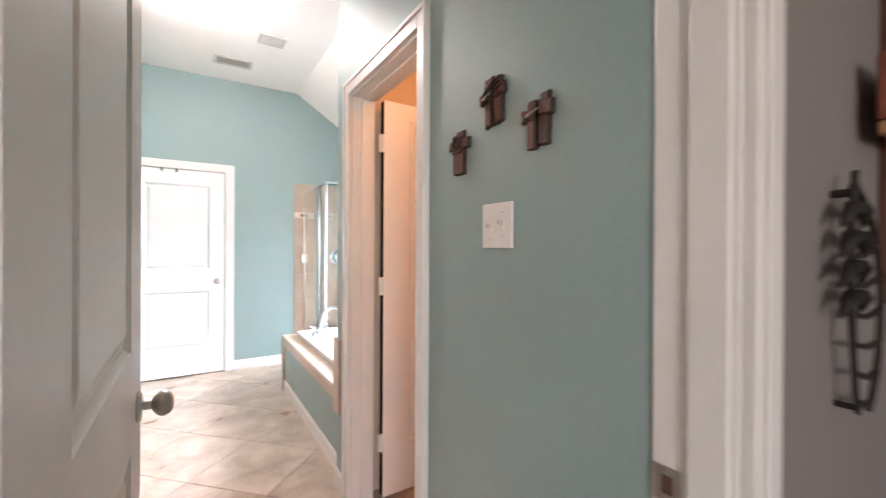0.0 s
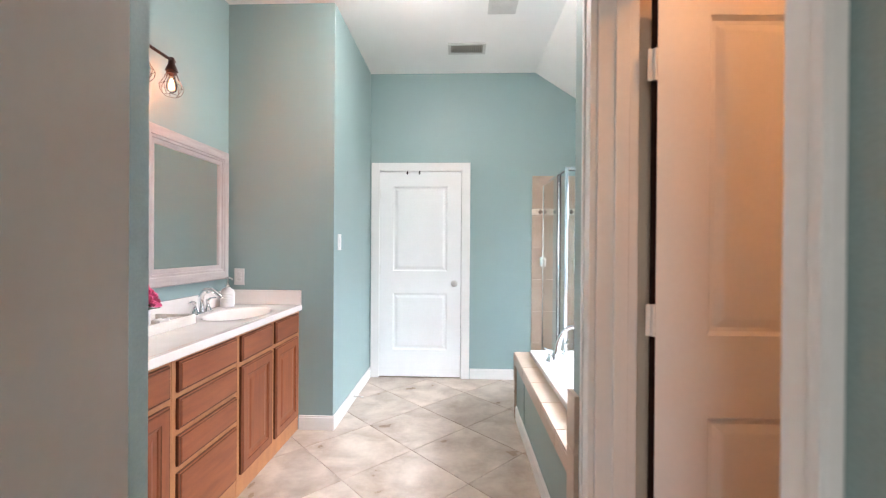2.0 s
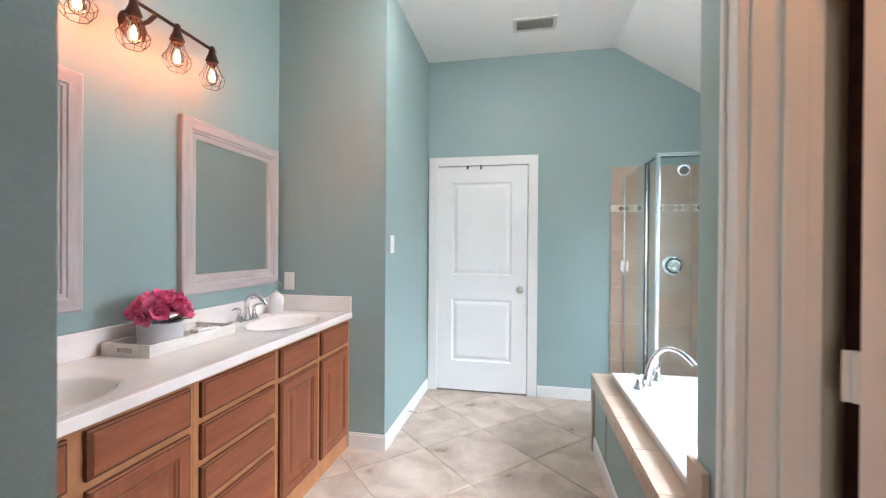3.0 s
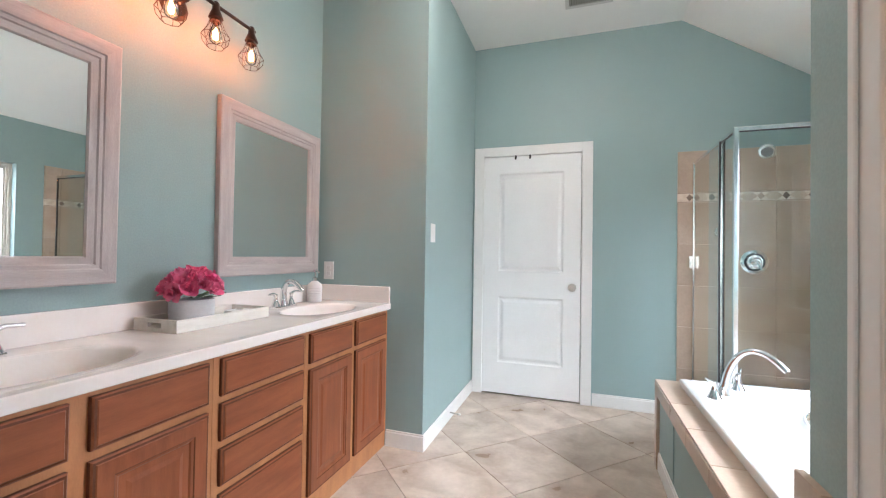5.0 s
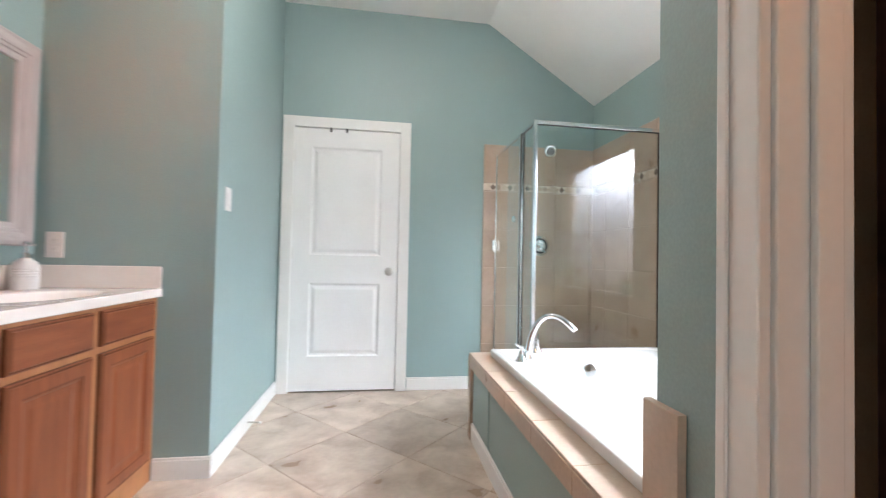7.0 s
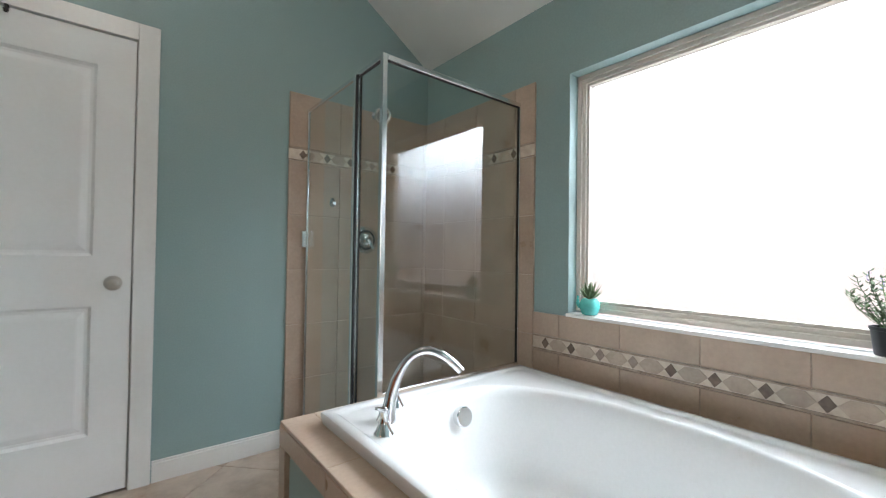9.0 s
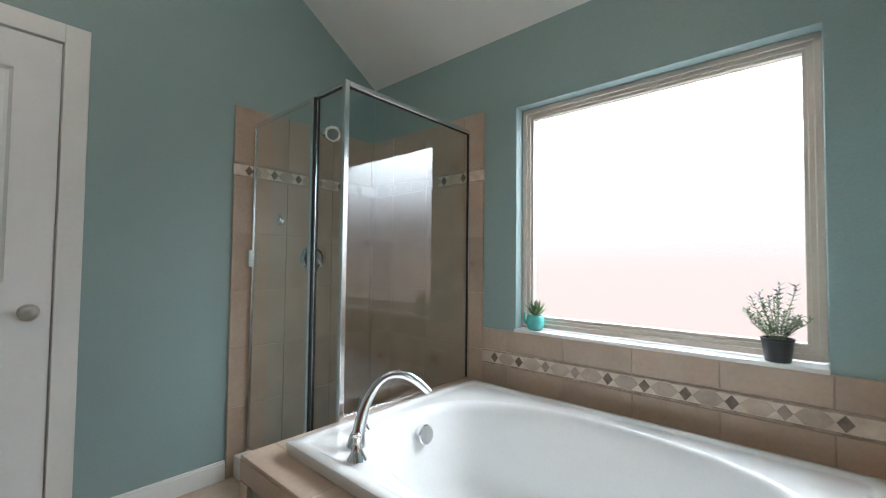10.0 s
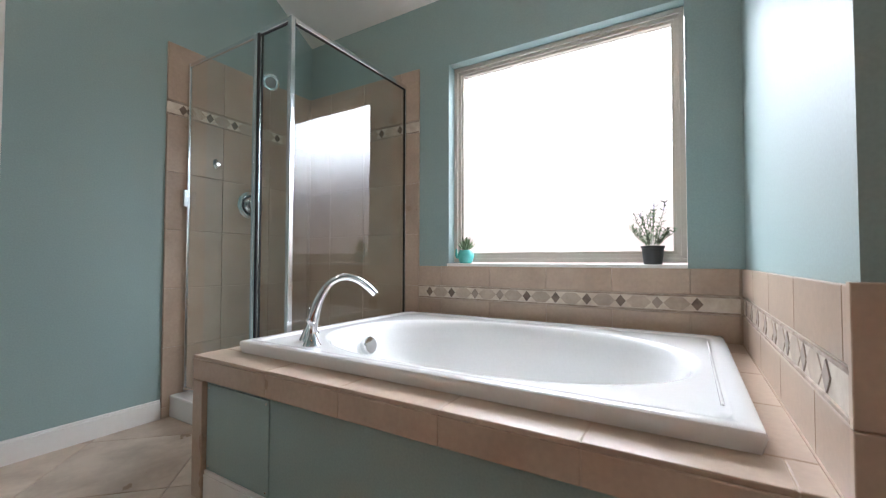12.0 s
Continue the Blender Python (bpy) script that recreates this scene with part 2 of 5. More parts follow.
def boxes(*rows, bevel=0.0):
    bm = bmesh.new()
    for r in rows:
        box(bm, *r, bevel=bevel)
    return bm


def lathe(bm, profile, m=None, segs=28, squash=1.0):
    """Rings (radius, height) round the local z axis, carried by m."""
    m = m or Matrix()
    rings = []
    for r, z in profile:
        rings.append([bm.verts.new(m @ Vector((r * math.cos(a) * squash, r * math.sin(a), z)))
                      for a in [2 * math.pi * k / segs for k in range(segs)]])
    for a, b in zip(rings, rings[1:]):
        for k in range(segs):
            bm.faces.new((a[k], a[(k + 1) % segs], b[(k + 1) % segs], b[k]))
    bm.faces.new(rings[0][::-1])
    bm.faces.new(rings[-1])
    return bm


def tube(bm, pts, radii, segs=8, closed=False):
    pts = [Vector(p) for p in pts]
    n = len(pts)
    if not isinstance(radii, (list, tuple)):
        radii = [radii] * n
    rings = []
    ref = None
    for i, p in enumerate(pts):
        a = pts[(i - 1) % n] if closed or i else p
        b = pts[(i + 1) % n] if closed or i < n - 1 else p
        d = (b - a).normalized()
        if ref is None:
            ref = Vector((0, 0, 1)) if abs(d.z) < 0.9 else Vector((1, 0, 0))
        u = d.cross(ref).normalized()
        v = u.cross(d).normalized()
        ref = v
        rings.append([bm.verts.new(p + radii[i] * (math.cos(t) * u + math.sin(t) * v)) for t in [2 * math.pi * k / segs for k in range(segs)]])
    pairs = list(zip(rings, rings[1:]))
    if closed:
        pairs.append((rings[-1], rings[0]))
    for a, b in pairs:
        for k in range(segs):
            bm.faces.new((a[k], a[(k + 1) % segs], b[(k + 1) % segs], b[k]))
    if not closed:
        bm.faces.new(rings[0][::-1])
        bm.faces.new(rings[-1])
    return bm


def bezier(p0, p1, p2, p3, n=14):
    p0, p1, p2, p3 = map(Vector, (p0, p1, p2, p3))
    return [p0 * (1 - t) ** 3 + 3 * p1 * t * (1 - t) ** 2 + 3 * p2 * t * t * (1 - t) + p3 * t ** 3 for t in [k / n for k in range(n + 1)]]


def piece(name, me, parent, at):
    ob = new(name, me)
    ob.parent = parent
    ob.location = at
    return ob


# ---- structure: floors, walls, ceilings ----
floor = structure("floor", boxes((-1.32, 2.02, 0.45, 4.97, -0.12, -0.004)), GROUT, "beige stone-look tile floor laid diagonally")
structure("floor_bedroom", boxes((-2.6, 2.7, -3.5, 0.45, -0.12, 0.0)), CARPET, "plain beige bedroom carpet")
structure("wall_north", boxes((-0.66, -0.452, 4.85, 4.97, 0, 3.1), (0.367, 2.17, 4.85, 4.97, 0, 3.1), (-0.452, 0.367, 4.85, 4.97, 2.045, 3.1)),
          TEAL, "teal painted wall with a white closet door")
# unseen closed box, added so no sky light leaks round the closet door
structure("wall_closet", boxes((-0.8, 0.7, 5.7, 5.8, 0, 2.5), (-0.8, -0.7, 4.97, 5.7, 0, 2.5), (0.6, 0.7, 4.97, 5.7, 0, 2.5),
                               (-0.8, 0.7, 4.97, 5.8, 2.5, 2.6), (-0.8, 0.7, 4.97, 5.8, -0.12, -0.005)), TAUPE, "plain unseen closet walls behind the door, added to keep sky light out")
structure("wall_west", boxes((-1.42, -1.30, 1.492, 3.795, 0, 3.1)), TEAL, "teal painted wall behind the vanity")
structure("wall_return", boxes((-1.30, -0.54, 3.675, 3.795, 0, 3.1), (-0.66, -0.54, 3.795, 4.85, 0, 3.1)), TEAL, "teal painted wall corner beside the vanity")
structure("wall_entry_side", boxes((-1.30, -0.26, 1.492, 1.612, 0, 3.1), (-0.38, -0.26, 0.515, 1.492, 0, 3.1)), TEAL, "teal painted wall behind the entry door")
structure("wall_south", boxes((-1.5, -0.082, 0.45, 0.515, 0, 3.1), (0.762, 2.17, 0.45, 0.515, 0, 3.1), (-0.082, 0.762, 0.45, 0.515, 2.06, 3.1)),
          TEAL, "teal painted wall round the entry door")
structure("wall_bedroom_north", boxes((-2.6, -0.082, 0.385, 0.45, 0, 3.1), (0.762, 2.7, 0.385, 0.45, 0, 3.1), (-0.082, 0.762, 0.385, 0.45, 2.06, 3.1)),
          TAUPE, "taupe painted bedroom wall")
# the back wall's opening is unseen and added for the bedroom lamp
structure("wall_bedroom", boxes((-2.7, -2.6, -3.5, 0.45, 0, 3.0), (2.7, 2.8, -3.5, 0.45, 0, 3.0), (-2.6, -2.1, -3.5, -3.38, 0, 3.0),
                                (-0.5, 2.7, -3.5, -3.38, 0, 3.0), (-2.1, -0.5, -3.5, -3.38, 0, 0.85), (-2.1, -0.5, -3.5, -3.38, 2.25, 3.0)),
          TAUPE, "plain taupe bedroom walls")
structure("wall_cross", boxes((0.742, 0.86, 0.515, 1.345, 0, 3.1), (0.742, 0.86, 2.075, 2.287, 0, 3.1), (0.742, 0.86, 1.345, 2.075, 2.045, 3.1)),
          TEAL, "teal painted wall with wooden crosses")
structure("wall_wing", boxes((0.86, 2.015, 2.22, 2.287, 0, 3.1)), TEAL, "teal painted wing wall at the tub's end")
structure("wall_toilet", boxes((0.868, 2.015, 2.125, 2.22, 0, 2.5), (0.86, 0.868, 2.16, 2.22, 0, 2.5), (0.86, 0.866, 0.515, 1.345, 0, 2.5), (0.866, 2.0, 0.515, 0.522, 0, 2.5),
                               (2.005, 2.015, 0.515, 2.125, 0, 2.5), (0.86, 0.866, 1.345, 2.075, 2.045, 2.5), (0.86, 0.864, 2.075, 2.16, 0, 2.5)),
          TOILET, "cream painted toilet room walls in warm light")
W_Y0, W_Y1, W_Z0, W_Z1 = 2.488, 3.675, 0.797, 1.973
structure("wall_east", boxes((2.015, 2.17, 0.4, W_Y0, 0, 2.6), (2.015, 2.17, W_Y1, 4.97, 0, 2.6), (2.015, 2.17, W_Y0, W_Y1, 0, W_Z0),
                             (2.015, 2.17, W_Y0, W_Y1, W_Z1, 2.6)), TEAL, "teal painted wall with a large obscure window")
bm = bmesh.new()
prof = [(-1.45, 3.0), (1.072, 3.0), (2.2, 2.265), (2.2, 2.40), (1.08, 3.12), (-1.45, 3.12)]
a = [bm.verts.new((x, 0.45, z)) for x, z in prof]
b = [bm.verts.new((x, 4.98, z)) for x, z in prof]
bm.faces.new(a)
bm.faces.new(b[::-1])
for k in range(6):
    bm.faces.new((a[k], b[k], b[(k + 1) % 6], a[(k + 1) % 6]))
bmesh.ops.recalc_face_normals(bm, faces=bm.faces)
structure("ceiling", bm, CEIL, "white ceiling sloping down over the window wall")
structure("ceiling_toilet", boxes((0.86, 2.015, 0.515, 2.22, 2.5, 2.55)), TOILET, "plain toilet room ceiling")
structure("ceiling_bedroom", boxes((-2.7, 2.8, -3.5, 0.45, 2.75, 2.85)), CEIL, "plain bedroom ceiling")

bm = bmesh.new()
vs = [bm.verts.new(p) for p in ((4.0, -0.5, -1.5), (4.0, 7.0, -1.5), (4.0, 7.0, 4.3), (4.0, -0.5, 4.3))]
bm.faces.new(vs)
structure("backdrop", bm, OUTSIDE, "bright overcast distance outside the window")


def baseboard(*rows):
    bm = bmesh.new()
    for x0, x1, y0, y1 in rows:
        box(bm, x0, x1, y0, y1, 0, 0.088, 0.002)
        cx = 0.004
        if x1 - x0 > y1 - y0:
            box(bm, x0, x1, y0 + cx, y1 - 0.0005, 0.088, 0.1, 0.002)
        else:
            box(bm, x0 + 0.003, x1 - 0.003, y0, y1, 0.088, 0.1, 0.002)
    structure("baseboard", bm, WHITE, "white painted baseboard")


baseboard((0.452, 1.046, 4.836, 4.85), (-0.78, -0.528, 3.661, 3.675), (-0.54, -0.526, 3.675, 4.83), (-0.26, -0.246, 0.53, 1.615),
          (-0.78, -0.26, 1.612, 1.625), (0.728, 0.742, 0.53, 1.285), (0.728, 0.742, 2.135, 2.287), (0.772, 0.787, 2.287, 3.928))


# ---- doors ----
def casing(name, bm_rows, label):
    bm = bmesh.new()
    for r in bm_rows:
        box(bm, *r, bevel=0.003)
    return structure(name, bm, WHITE, label)


def panel_door(name, w, h, panels, label, thick=0.035):
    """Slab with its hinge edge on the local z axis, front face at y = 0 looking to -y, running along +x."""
    door = tagged(new(name), label, "door", kind="structure")
    xs0, xs1 = panels[0][0], panels[0][1]
    zs = [0.0]
    for _, _, z0, z1 in panels:
        zs += [z0, z1]
    zs.append(h)
    bm = bmesh.new()
    box(bm, 0, xs0, 0, thick, 0, h)
    box(bm, xs1, w, 0, thick, 0, h)
    for k in range(0, len(zs), 2):
        box(bm, xs0, xs1, 0, thick, zs[k], zs[k + 1])
    part("slab", bm, DOORW, door)
    for x0, x1, z0, z1 in panels:
        bm = bmesh.new()
        last = None
        for inset, depth in ((0, 0.0), (0.003, 0.004), (0.011, 0.012), (0.022, 0.013), (0.044, 0.004), (0.05, 0.003)):
            ring = [bm.verts.new(p) for p in ((x0 + inset, depth, z0 + inset), (x1 - inset, depth, z0 + inset),
                                              (x1 - inset, depth, z1 - inset), (x0 + inset, depth, z1 - inset))]
            if last:
                for k in range(4):
                    bm.faces.new((last[k], last[(k + 1) % 4], ring[(k + 1) % 4], ring[k]))
            last = ring
        bm.faces.new(last)
        box(bm, x0, x1, 0.02, thick - 0.004, z0, z1)
        part("panel", bm, DOORW, door)
    return door


def door_knob(door, x, z, radius=0.027):
    m = Matrix.Translation((x, 0, z)) @ pose(0, 0, 0, 90)
    bm = lathe(bmesh.new(), [(0.032, 0), (0.033, 0.004), (0.030, 0.009), (0.013, 0.011)], m)
    part("rose", bm, NICKEL, door, "satin nickel rose", True)
    bm = lathe(bmesh.new(), [(0.010, 0.008), (0.010, 0.026), (0.017, 0.030), (radius, 0.040), (radius + 0.002, 0.050), (radius - 0.002, 0.060),
                             (0.018, 0.066), (0.006, 0.068)], m)
    part("door_knob", bm, NICKEL, door, "round satin nickel knob", True)


def hinges(door, x, zs, y=0.0, leaf=0.004):
    for z in zs:
        bm = lathe(bmesh.new(), [(0.006, z - 0.045), (0.006, z + 0.045)], Matrix.Translation((x, y - 0.005, 0)), 12)
        box(bm, x - leaf, x + 0.02, y - 0.002, y + 0.001, z - 0.045, z + 0.045)
        part("hinge", bm, WHITE, door, "white painted hinge")


closet = panel_door("door_1", 0.806, 2.02, [(0.135, 0.671, 0.262, 0.822), (0.135, 0.671, 1.040, 1.875)], "closed white two-panel closet door")
closet.matrix_world = pose(-0.4465, 4.842, 0.014)
door_knob(closet, 0.742, 0.92)
hinges(closet, -0.004, (0.28, 1.05, 1.80))
for hx in (0.275, 0.395):
    part("hook", tube(bmesh.new(), [(hx, 0.004, 2.024), (hx, -0.010, 2.022), (hx, -0.012, 2.002), (hx, -0.022, 1.995), (hx, -0.026, 2.004)], 0.0075),
         IRON, closet, "small black over-door hook", True)
casing("door_trim_1", [(-0.527, -0.446, 4.83, 4.85, 0, 2.12), (0.3655, 0.447, 4.83, 4.85, 0, 2.12), (-0.446, 0.3655, 4.83, 4.85, 2.040, 2.12),
                       (-0.452, -0.449, 4.85, 4.97, 0, 2.045), (0.363, 0.367, 4.85, 4.97, 0, 2.045), (-0.449, 0.363, 4.85, 4.97, 2.040, 2.045)],
       "white door casing round the closet door")

entry = panel_door("door_2", 0.823, 2.02, [(0.175, 0.648, 0.255, 0.865), (0.175, 0.648, 1.060, 1.875)], "open grey-white two-panel entry door")
entry.matrix_world = pose(-0.034, 0.472, 0.012, 0, 0, 90)
door_knob(entry, 0.752, 0.92)
hinges(entry, -0.004, (0.28, 1.05, 1.80))
casing("door_trim_2", [(0.735, 0.762, 0.385, 0.515, 0, 2.055), (-0.082, -0.072, 0.385, 0.515, 0, 2.055), (-0.072, 0.735, 0.385, 0.515, 2.045, 2.06),
                       (0.722, 0.735, 0.395, 0.452, 0, 2.045), (-0.072, -0.060, 0.395, 0.452, 0, 2.045),
                       (0.741, 0.835, 0.367, 0.385, 0, 2.13), (-0.165, -0.076, 0.367, 0.385, 0, 2.13), (-0.076, 0.741, 0.367, 0.385, 2.05, 2.13),
                       (0.765, 0.790, 0.359, 0.367, 0, 2.10), (-0.165, -0.076, 0.515, 0.53, 0, 2.13), (-0.076, 0.74, 0.515, 0.53, 2.05, 2.13)],
       "white entry door jamb and casing")
strike = thing("strike_plate", "satin nickel strike plate on the white door jamb", "strike plate")
part("plate", boxes((0.7325, 0.735, 0.466, 0.512, 0.865, 0.925), bevel=0.0008), NICKEL, strike)
# raised dark patch; its colour stands for the shade inside a latch hole
part("latch_hole", boxes((0.7315, 0.7325, 0.478, 0.496, 0.880, 0.910)), HOLE_SHADE, strike, "dark patch painted as the shaded latch hole")

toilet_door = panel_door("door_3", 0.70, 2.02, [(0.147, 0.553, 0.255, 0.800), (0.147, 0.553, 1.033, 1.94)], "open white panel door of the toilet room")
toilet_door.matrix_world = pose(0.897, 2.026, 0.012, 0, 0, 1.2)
hinges(toilet_door, -0.008, (0.28, 1.075, 1.80), 0.004, 0.018)
# dark strip paints the shade of the gap between door and jamb
part("hinge_edge", boxes((-0.0015, 0.0, 0.001, 0.034, 0.004, 2.016)), GAP_SHADE, toilet_door, "dark strip painted as the shade in the hinge gap")
casing("door_trim_3", [(0.722, 0.742, 1.290, 1.352, 0, 2.105), (0.722, 0.742, 2.068, 2.130, 0, 2.105), (0.722, 0.742, 1.352, 2.068, 2.040, 2.105),
                       (0.716, 0.722, 1.290, 1.308, 0, 2.105), (0.716, 0.722, 2.112, 2.130, 0, 2.105), (0.716, 0.722, 1.308, 2.112, 2.087, 2.105),
                       (0.742, 0.872, 1.345, 1.359, 0, 2.045), (0.742, 0.862, 2.061, 2.075, 0, 2.045), (0.742, 0.872, 1.359, 2.061, 2.031, 2.045),
                       (0.790, 0.832, 1.359, 1.370, 0, 2.031), (0.790, 0.832, 2.050, 2.061, 0, 2.031), (0.790, 0.832, 1.370, 2.050, 2.020, 2.031)],
       "white casing and jamb of the toilet room door")

# ---- window ----
window = tagged(new("window_1"), "large obscure glass window with an almond vinyl frame", "window", kind="structure")


def rect_frame(bm, x0, x1, y0, y1, z0, z1, w, bevel=0.002):
    box(bm, x0, x1, y0, y1, z0, z0 + w, bevel)
    box(bm, x0, x1, y0, y1, z1 - w, z1, bevel)
    box(bm, x0, x1, y0, y0 + w, z0 + w, z1 - w, bevel)
    box(bm, x0, x1, y1 - w, y1, z0 + w, z1 - w, bevel)


bm = bmesh.new()
rect_frame(bm, 2.078, 2.165, W_Y0 + 0.001, W_Y1 - 0.001, W_Z0 + 0.02, W_Z1 - 0.001, 0.022)
rect_frame(bm, 2.090, 2.150, W_Y0 + 0.021, W_Y1 - 0.021, W_Z0 + 0.04, W_Z1 - 0.021, 0.02)
rect_frame(bm, 2.100, 2.140, W_Y0 + 0.040, W_Y1 - 0.040, W_Z0 + 0.06, W_Z1 - 0.040, 0.014)
part("window_frame", bm, VINYL, window, "almond vinyl window frame")
pane = part("pane", boxes((2.118, 2.124, W_Y0 + 0.05, W_Y1 - 0.05, W_Z0 + 0.07, W_Z1 - 0.05)), RAIN, window, "frosted rain glass pane")
pane.visible_shadow = False
part("window_sill", boxes((1.992, 2.085, W_Y0 + 0.001, W_Y1 - 0.001, W_Z0 - 0.004, W_Z0 + 0.012), bevel=0.003), WHITE, window, "white painted sill")

# ---- bathtub in its tiled surround ----
surround = structure("tub_surround", boxes((0.787, 0.86, 2.287, 3.992, 0, 0.478), (0.86, 2.015, 3.905, 3.992, 0, 0.478),
                                           (0.86, 2.015, 2.287, 2.30, 0, 0.478)), TEAL, "teal painted tub surround with tan tile edging")
part("access_panel", boxes((0.781, 0.787, 3.588, 3.926, 0.102, 0.396), bevel=0.002), TEAL, surround, "teal painted access panel")
for sy in (3.60, 3.914):
    for sz in (0.115, 0.383):
        part("screw", lathe(bmesh.new(), [(0.004, 0), (0.003, 0.002)], Matrix.Translation((0.781, sy, sz)) @ pose(0, 0, 0, 0, -90), 8), NICKEL, surround)


def tub_mesh(bm, cx, cy, z, rect, ax, ay, power, rings, lip, n=96):
    """A moulded basin: a rectangular rim running into rounded rings (scale, depth)."""
    x0, x1, y0, y1 = rect
    angles = sorted([2 * math.pi * k / n for k in range(n)] + [math.atan2(y - cy, x - cx) % (2 * math.pi) for x in (x0, x1) for y in (y0, y1)])

    def on_rect(t, inset):
        c, s = math.cos(t), math.sin(t)
        k = min(((x1 - inset - cx) / c if c > 1e-9 else 1e9), ((x0 + inset - cx) / c if c < -1e-9 else 1e9),
                ((y1 - inset - cy) / s if s > 1e-9 else 1e9), ((y0 + inset - cy) / s if s < -1e-9 else 1e9))
        return cx + c * k, cy + s * k

    def on_oval(t, f):
        c, s = math.cos(t), math.sin(t)
        k = (abs(c / ax) ** power + abs(s / ay) ** power) ** (-1 / power)
        return cx + c * k * f, cy + s * k * f

    loops = [[(*on_rect(t, inset), z + dz) for t in angles] for inset, dz in lip]
    loops += [[(*on_oval(t, f), z - d) for t in angles] for f, d in rings]
    last = None
    for lp in loops:
        ring = [bm.verts.new(p) for p in lp]
        if last:
            for k in range(len(ring)):
                bm.faces.new((last[k], last[(k + 1) % len(ring)], ring[(k + 1) % len(ring)], ring[k]))
        last = ring
    bm.faces.new(last)
    bmesh.ops.recalc_face_normals(bm, faces=bm.faces)
    return bm


TUB_Z = 0.535
tub = thing("bathtub", "glossy white oval drop-in bathtub in a tiled deck", "bathtub")
bm = tub_mesh(bmesh.new(), 1.365, 3.125, TUB_Z, (0.868, 1.905, 2.372, 3.881), 0.418, 0.652, 2.4,
              [(1.03, 0.006), (1.015, 0.007), (1.0, 0.012), (0.985, 0.022), (0.97, 0.045), (0.945, 0.10), (0.91, 0.2), (0.86, 0.30), (0.80, 0.36),
               (0.72, 0.385), (0.5, 0.395), (0.1, 0.40)],
              [(0.006, -0.043), (0.0, -0.012), (0.002, -0.004), (0.008, 0.0), (0.035, 0.0), (0.042, -0.004), (0.046, -0.006), (0.06, -0.006)], 120)
part("shell", bm, ACRYLIC, tub, "", True)
part("rim_ridge", tube(bmesh.new(), [(1.0, 2.428, TUB_Z - 0.006), (1.76, 2.428, TUB_Z - 0.006)], 0.004, 8), ACRYLIC, tub, "", True)
bm = lathe(bmesh.new(), [(0.038, -0.02), (0.039, 0.006), (0.035, 0.011), (0.012, 0.012)], look((1.390, 3.722, 0.442), (1.36, 3.0, 0.58)) @ pose(0, 0, 0, 180))
part("overflow_plate", bm, CHROME, tub, "round chrome overflow plate", True)
bm = lathe(bmesh.new(), [(0.035, 0.0), (0.035, 0.006), (0.02, 0.009)], Matrix.Translation((1.385, 3.45, TUB_Z - 0.396)))
part("drain", bm, CHROME, tub, "chrome drain", True)


def bell(bm, x, y, z, s=1.0):
    return lathe(bm, [(0.030 * s, 0), (0.031 * s, 0.004 * s), (0.026 * s, 0.012 * s), (0.016 * s, 0.035 * s), (0.011 * s, 0.060 * s), (0.013 * s, 0.066 * s),
                      (0.012 * s, 0.078 * s), (0.006 * s, 0.084 * s)], Matrix.Translation((x, y, z)))


TZ = TUB_Z - 0.005
faucet = thing("tub_faucet", "polished chrome gooseneck tub filler on the tub rim", "faucet")
d = Vector((0.80, -0.60, 0)).normalized()
p0 = Vector((1.015, 3.685, TZ))
up = Vector((0, 0, 1))
pts = [p0, p0 + up * 0.03 + d * 0.004] + bezier(p0 + up * 0.05 + d * 0.010, p0 + up * 0.21 + d * 0.03, p0 + up * 0.305 + d * 0.12, p0 + up * 0.165 + d * 0.245, 16)
rad = [0.034, 0.026] + [0.0215 - 0.0075 * min(1, k / 7) for k in range(17)]
rad[-1] = 0.0135
part("spout", tube(bmesh.new(), pts, rad, 18), CHROME, faucet, "", True)
for hx, hy, ang in ((0.955, 3.600, 215), (1.105, 3.775, 60)):
    bm = bell(bmesh.new(), hx, hy, TZ)
    a = radians(ang)
    tube(bm, [(hx, hy, TZ + 0.072), (hx + 0.02 * math.cos(a), hy + 0.02 * math.sin(a), TZ + 0.082),
              (hx + 0.055 * math.cos(a), hy + 0.055 * math.sin(a), TZ + 0.098)], [0.009, 0.008, 0.005], 10)
    part("handle", bm, CHROME, faucet, "chrome lever handle", True)

# ---- shower ----
pan = thing("shower_pan", "white acrylic shower base with a raised curb", "shower base")
part("pan", boxes((1.195, 2.012, 3.996, 4.846, 0.0, 0.03), bevel=0.004), ACRYLIC, pan)
part("curb", boxes((1.085, 1.195, 3.996, 4.838, 0.0, 0.115), bevel=0.008), ACRYLIC, pan, "white curb")
shower = thing("shower_enclosure", "chrome framed clear glass corner shower enclosure", "shower enclosure")
SZ0, SZ1 = 0.49, 1.909


def chrome_bar(name, *r):
    return part(name, boxes(r, bevel=0.003), ALU, shower)


chrome_bar("corner_post", 1.142, 1.166, 3.968, 3.992, SZ0 + 0.004, SZ1)
chrome_bar("header", 1.166, 2.0, 3.970, 3.990, SZ1 - 0.024, SZ1)
chrome_bar("sill_rail", 1.166, 2.0, 3.972, 3.988, SZ0 + 0.005, SZ0 + 0.022)
chrome_bar("wall_channel", 1.990, 2.002, 3.970, 3.990, SZ0 + 0.022, SZ1 - 0.024)
chrome_bar("header", 1.144, 1.164, 3.992, 4.200, SZ1 - 0.022, SZ1 - 0.002)
chrome_bar("strike_post", 1.143, 1.165, 4.200, 4.222, 0.116, SZ1 - 0.002)
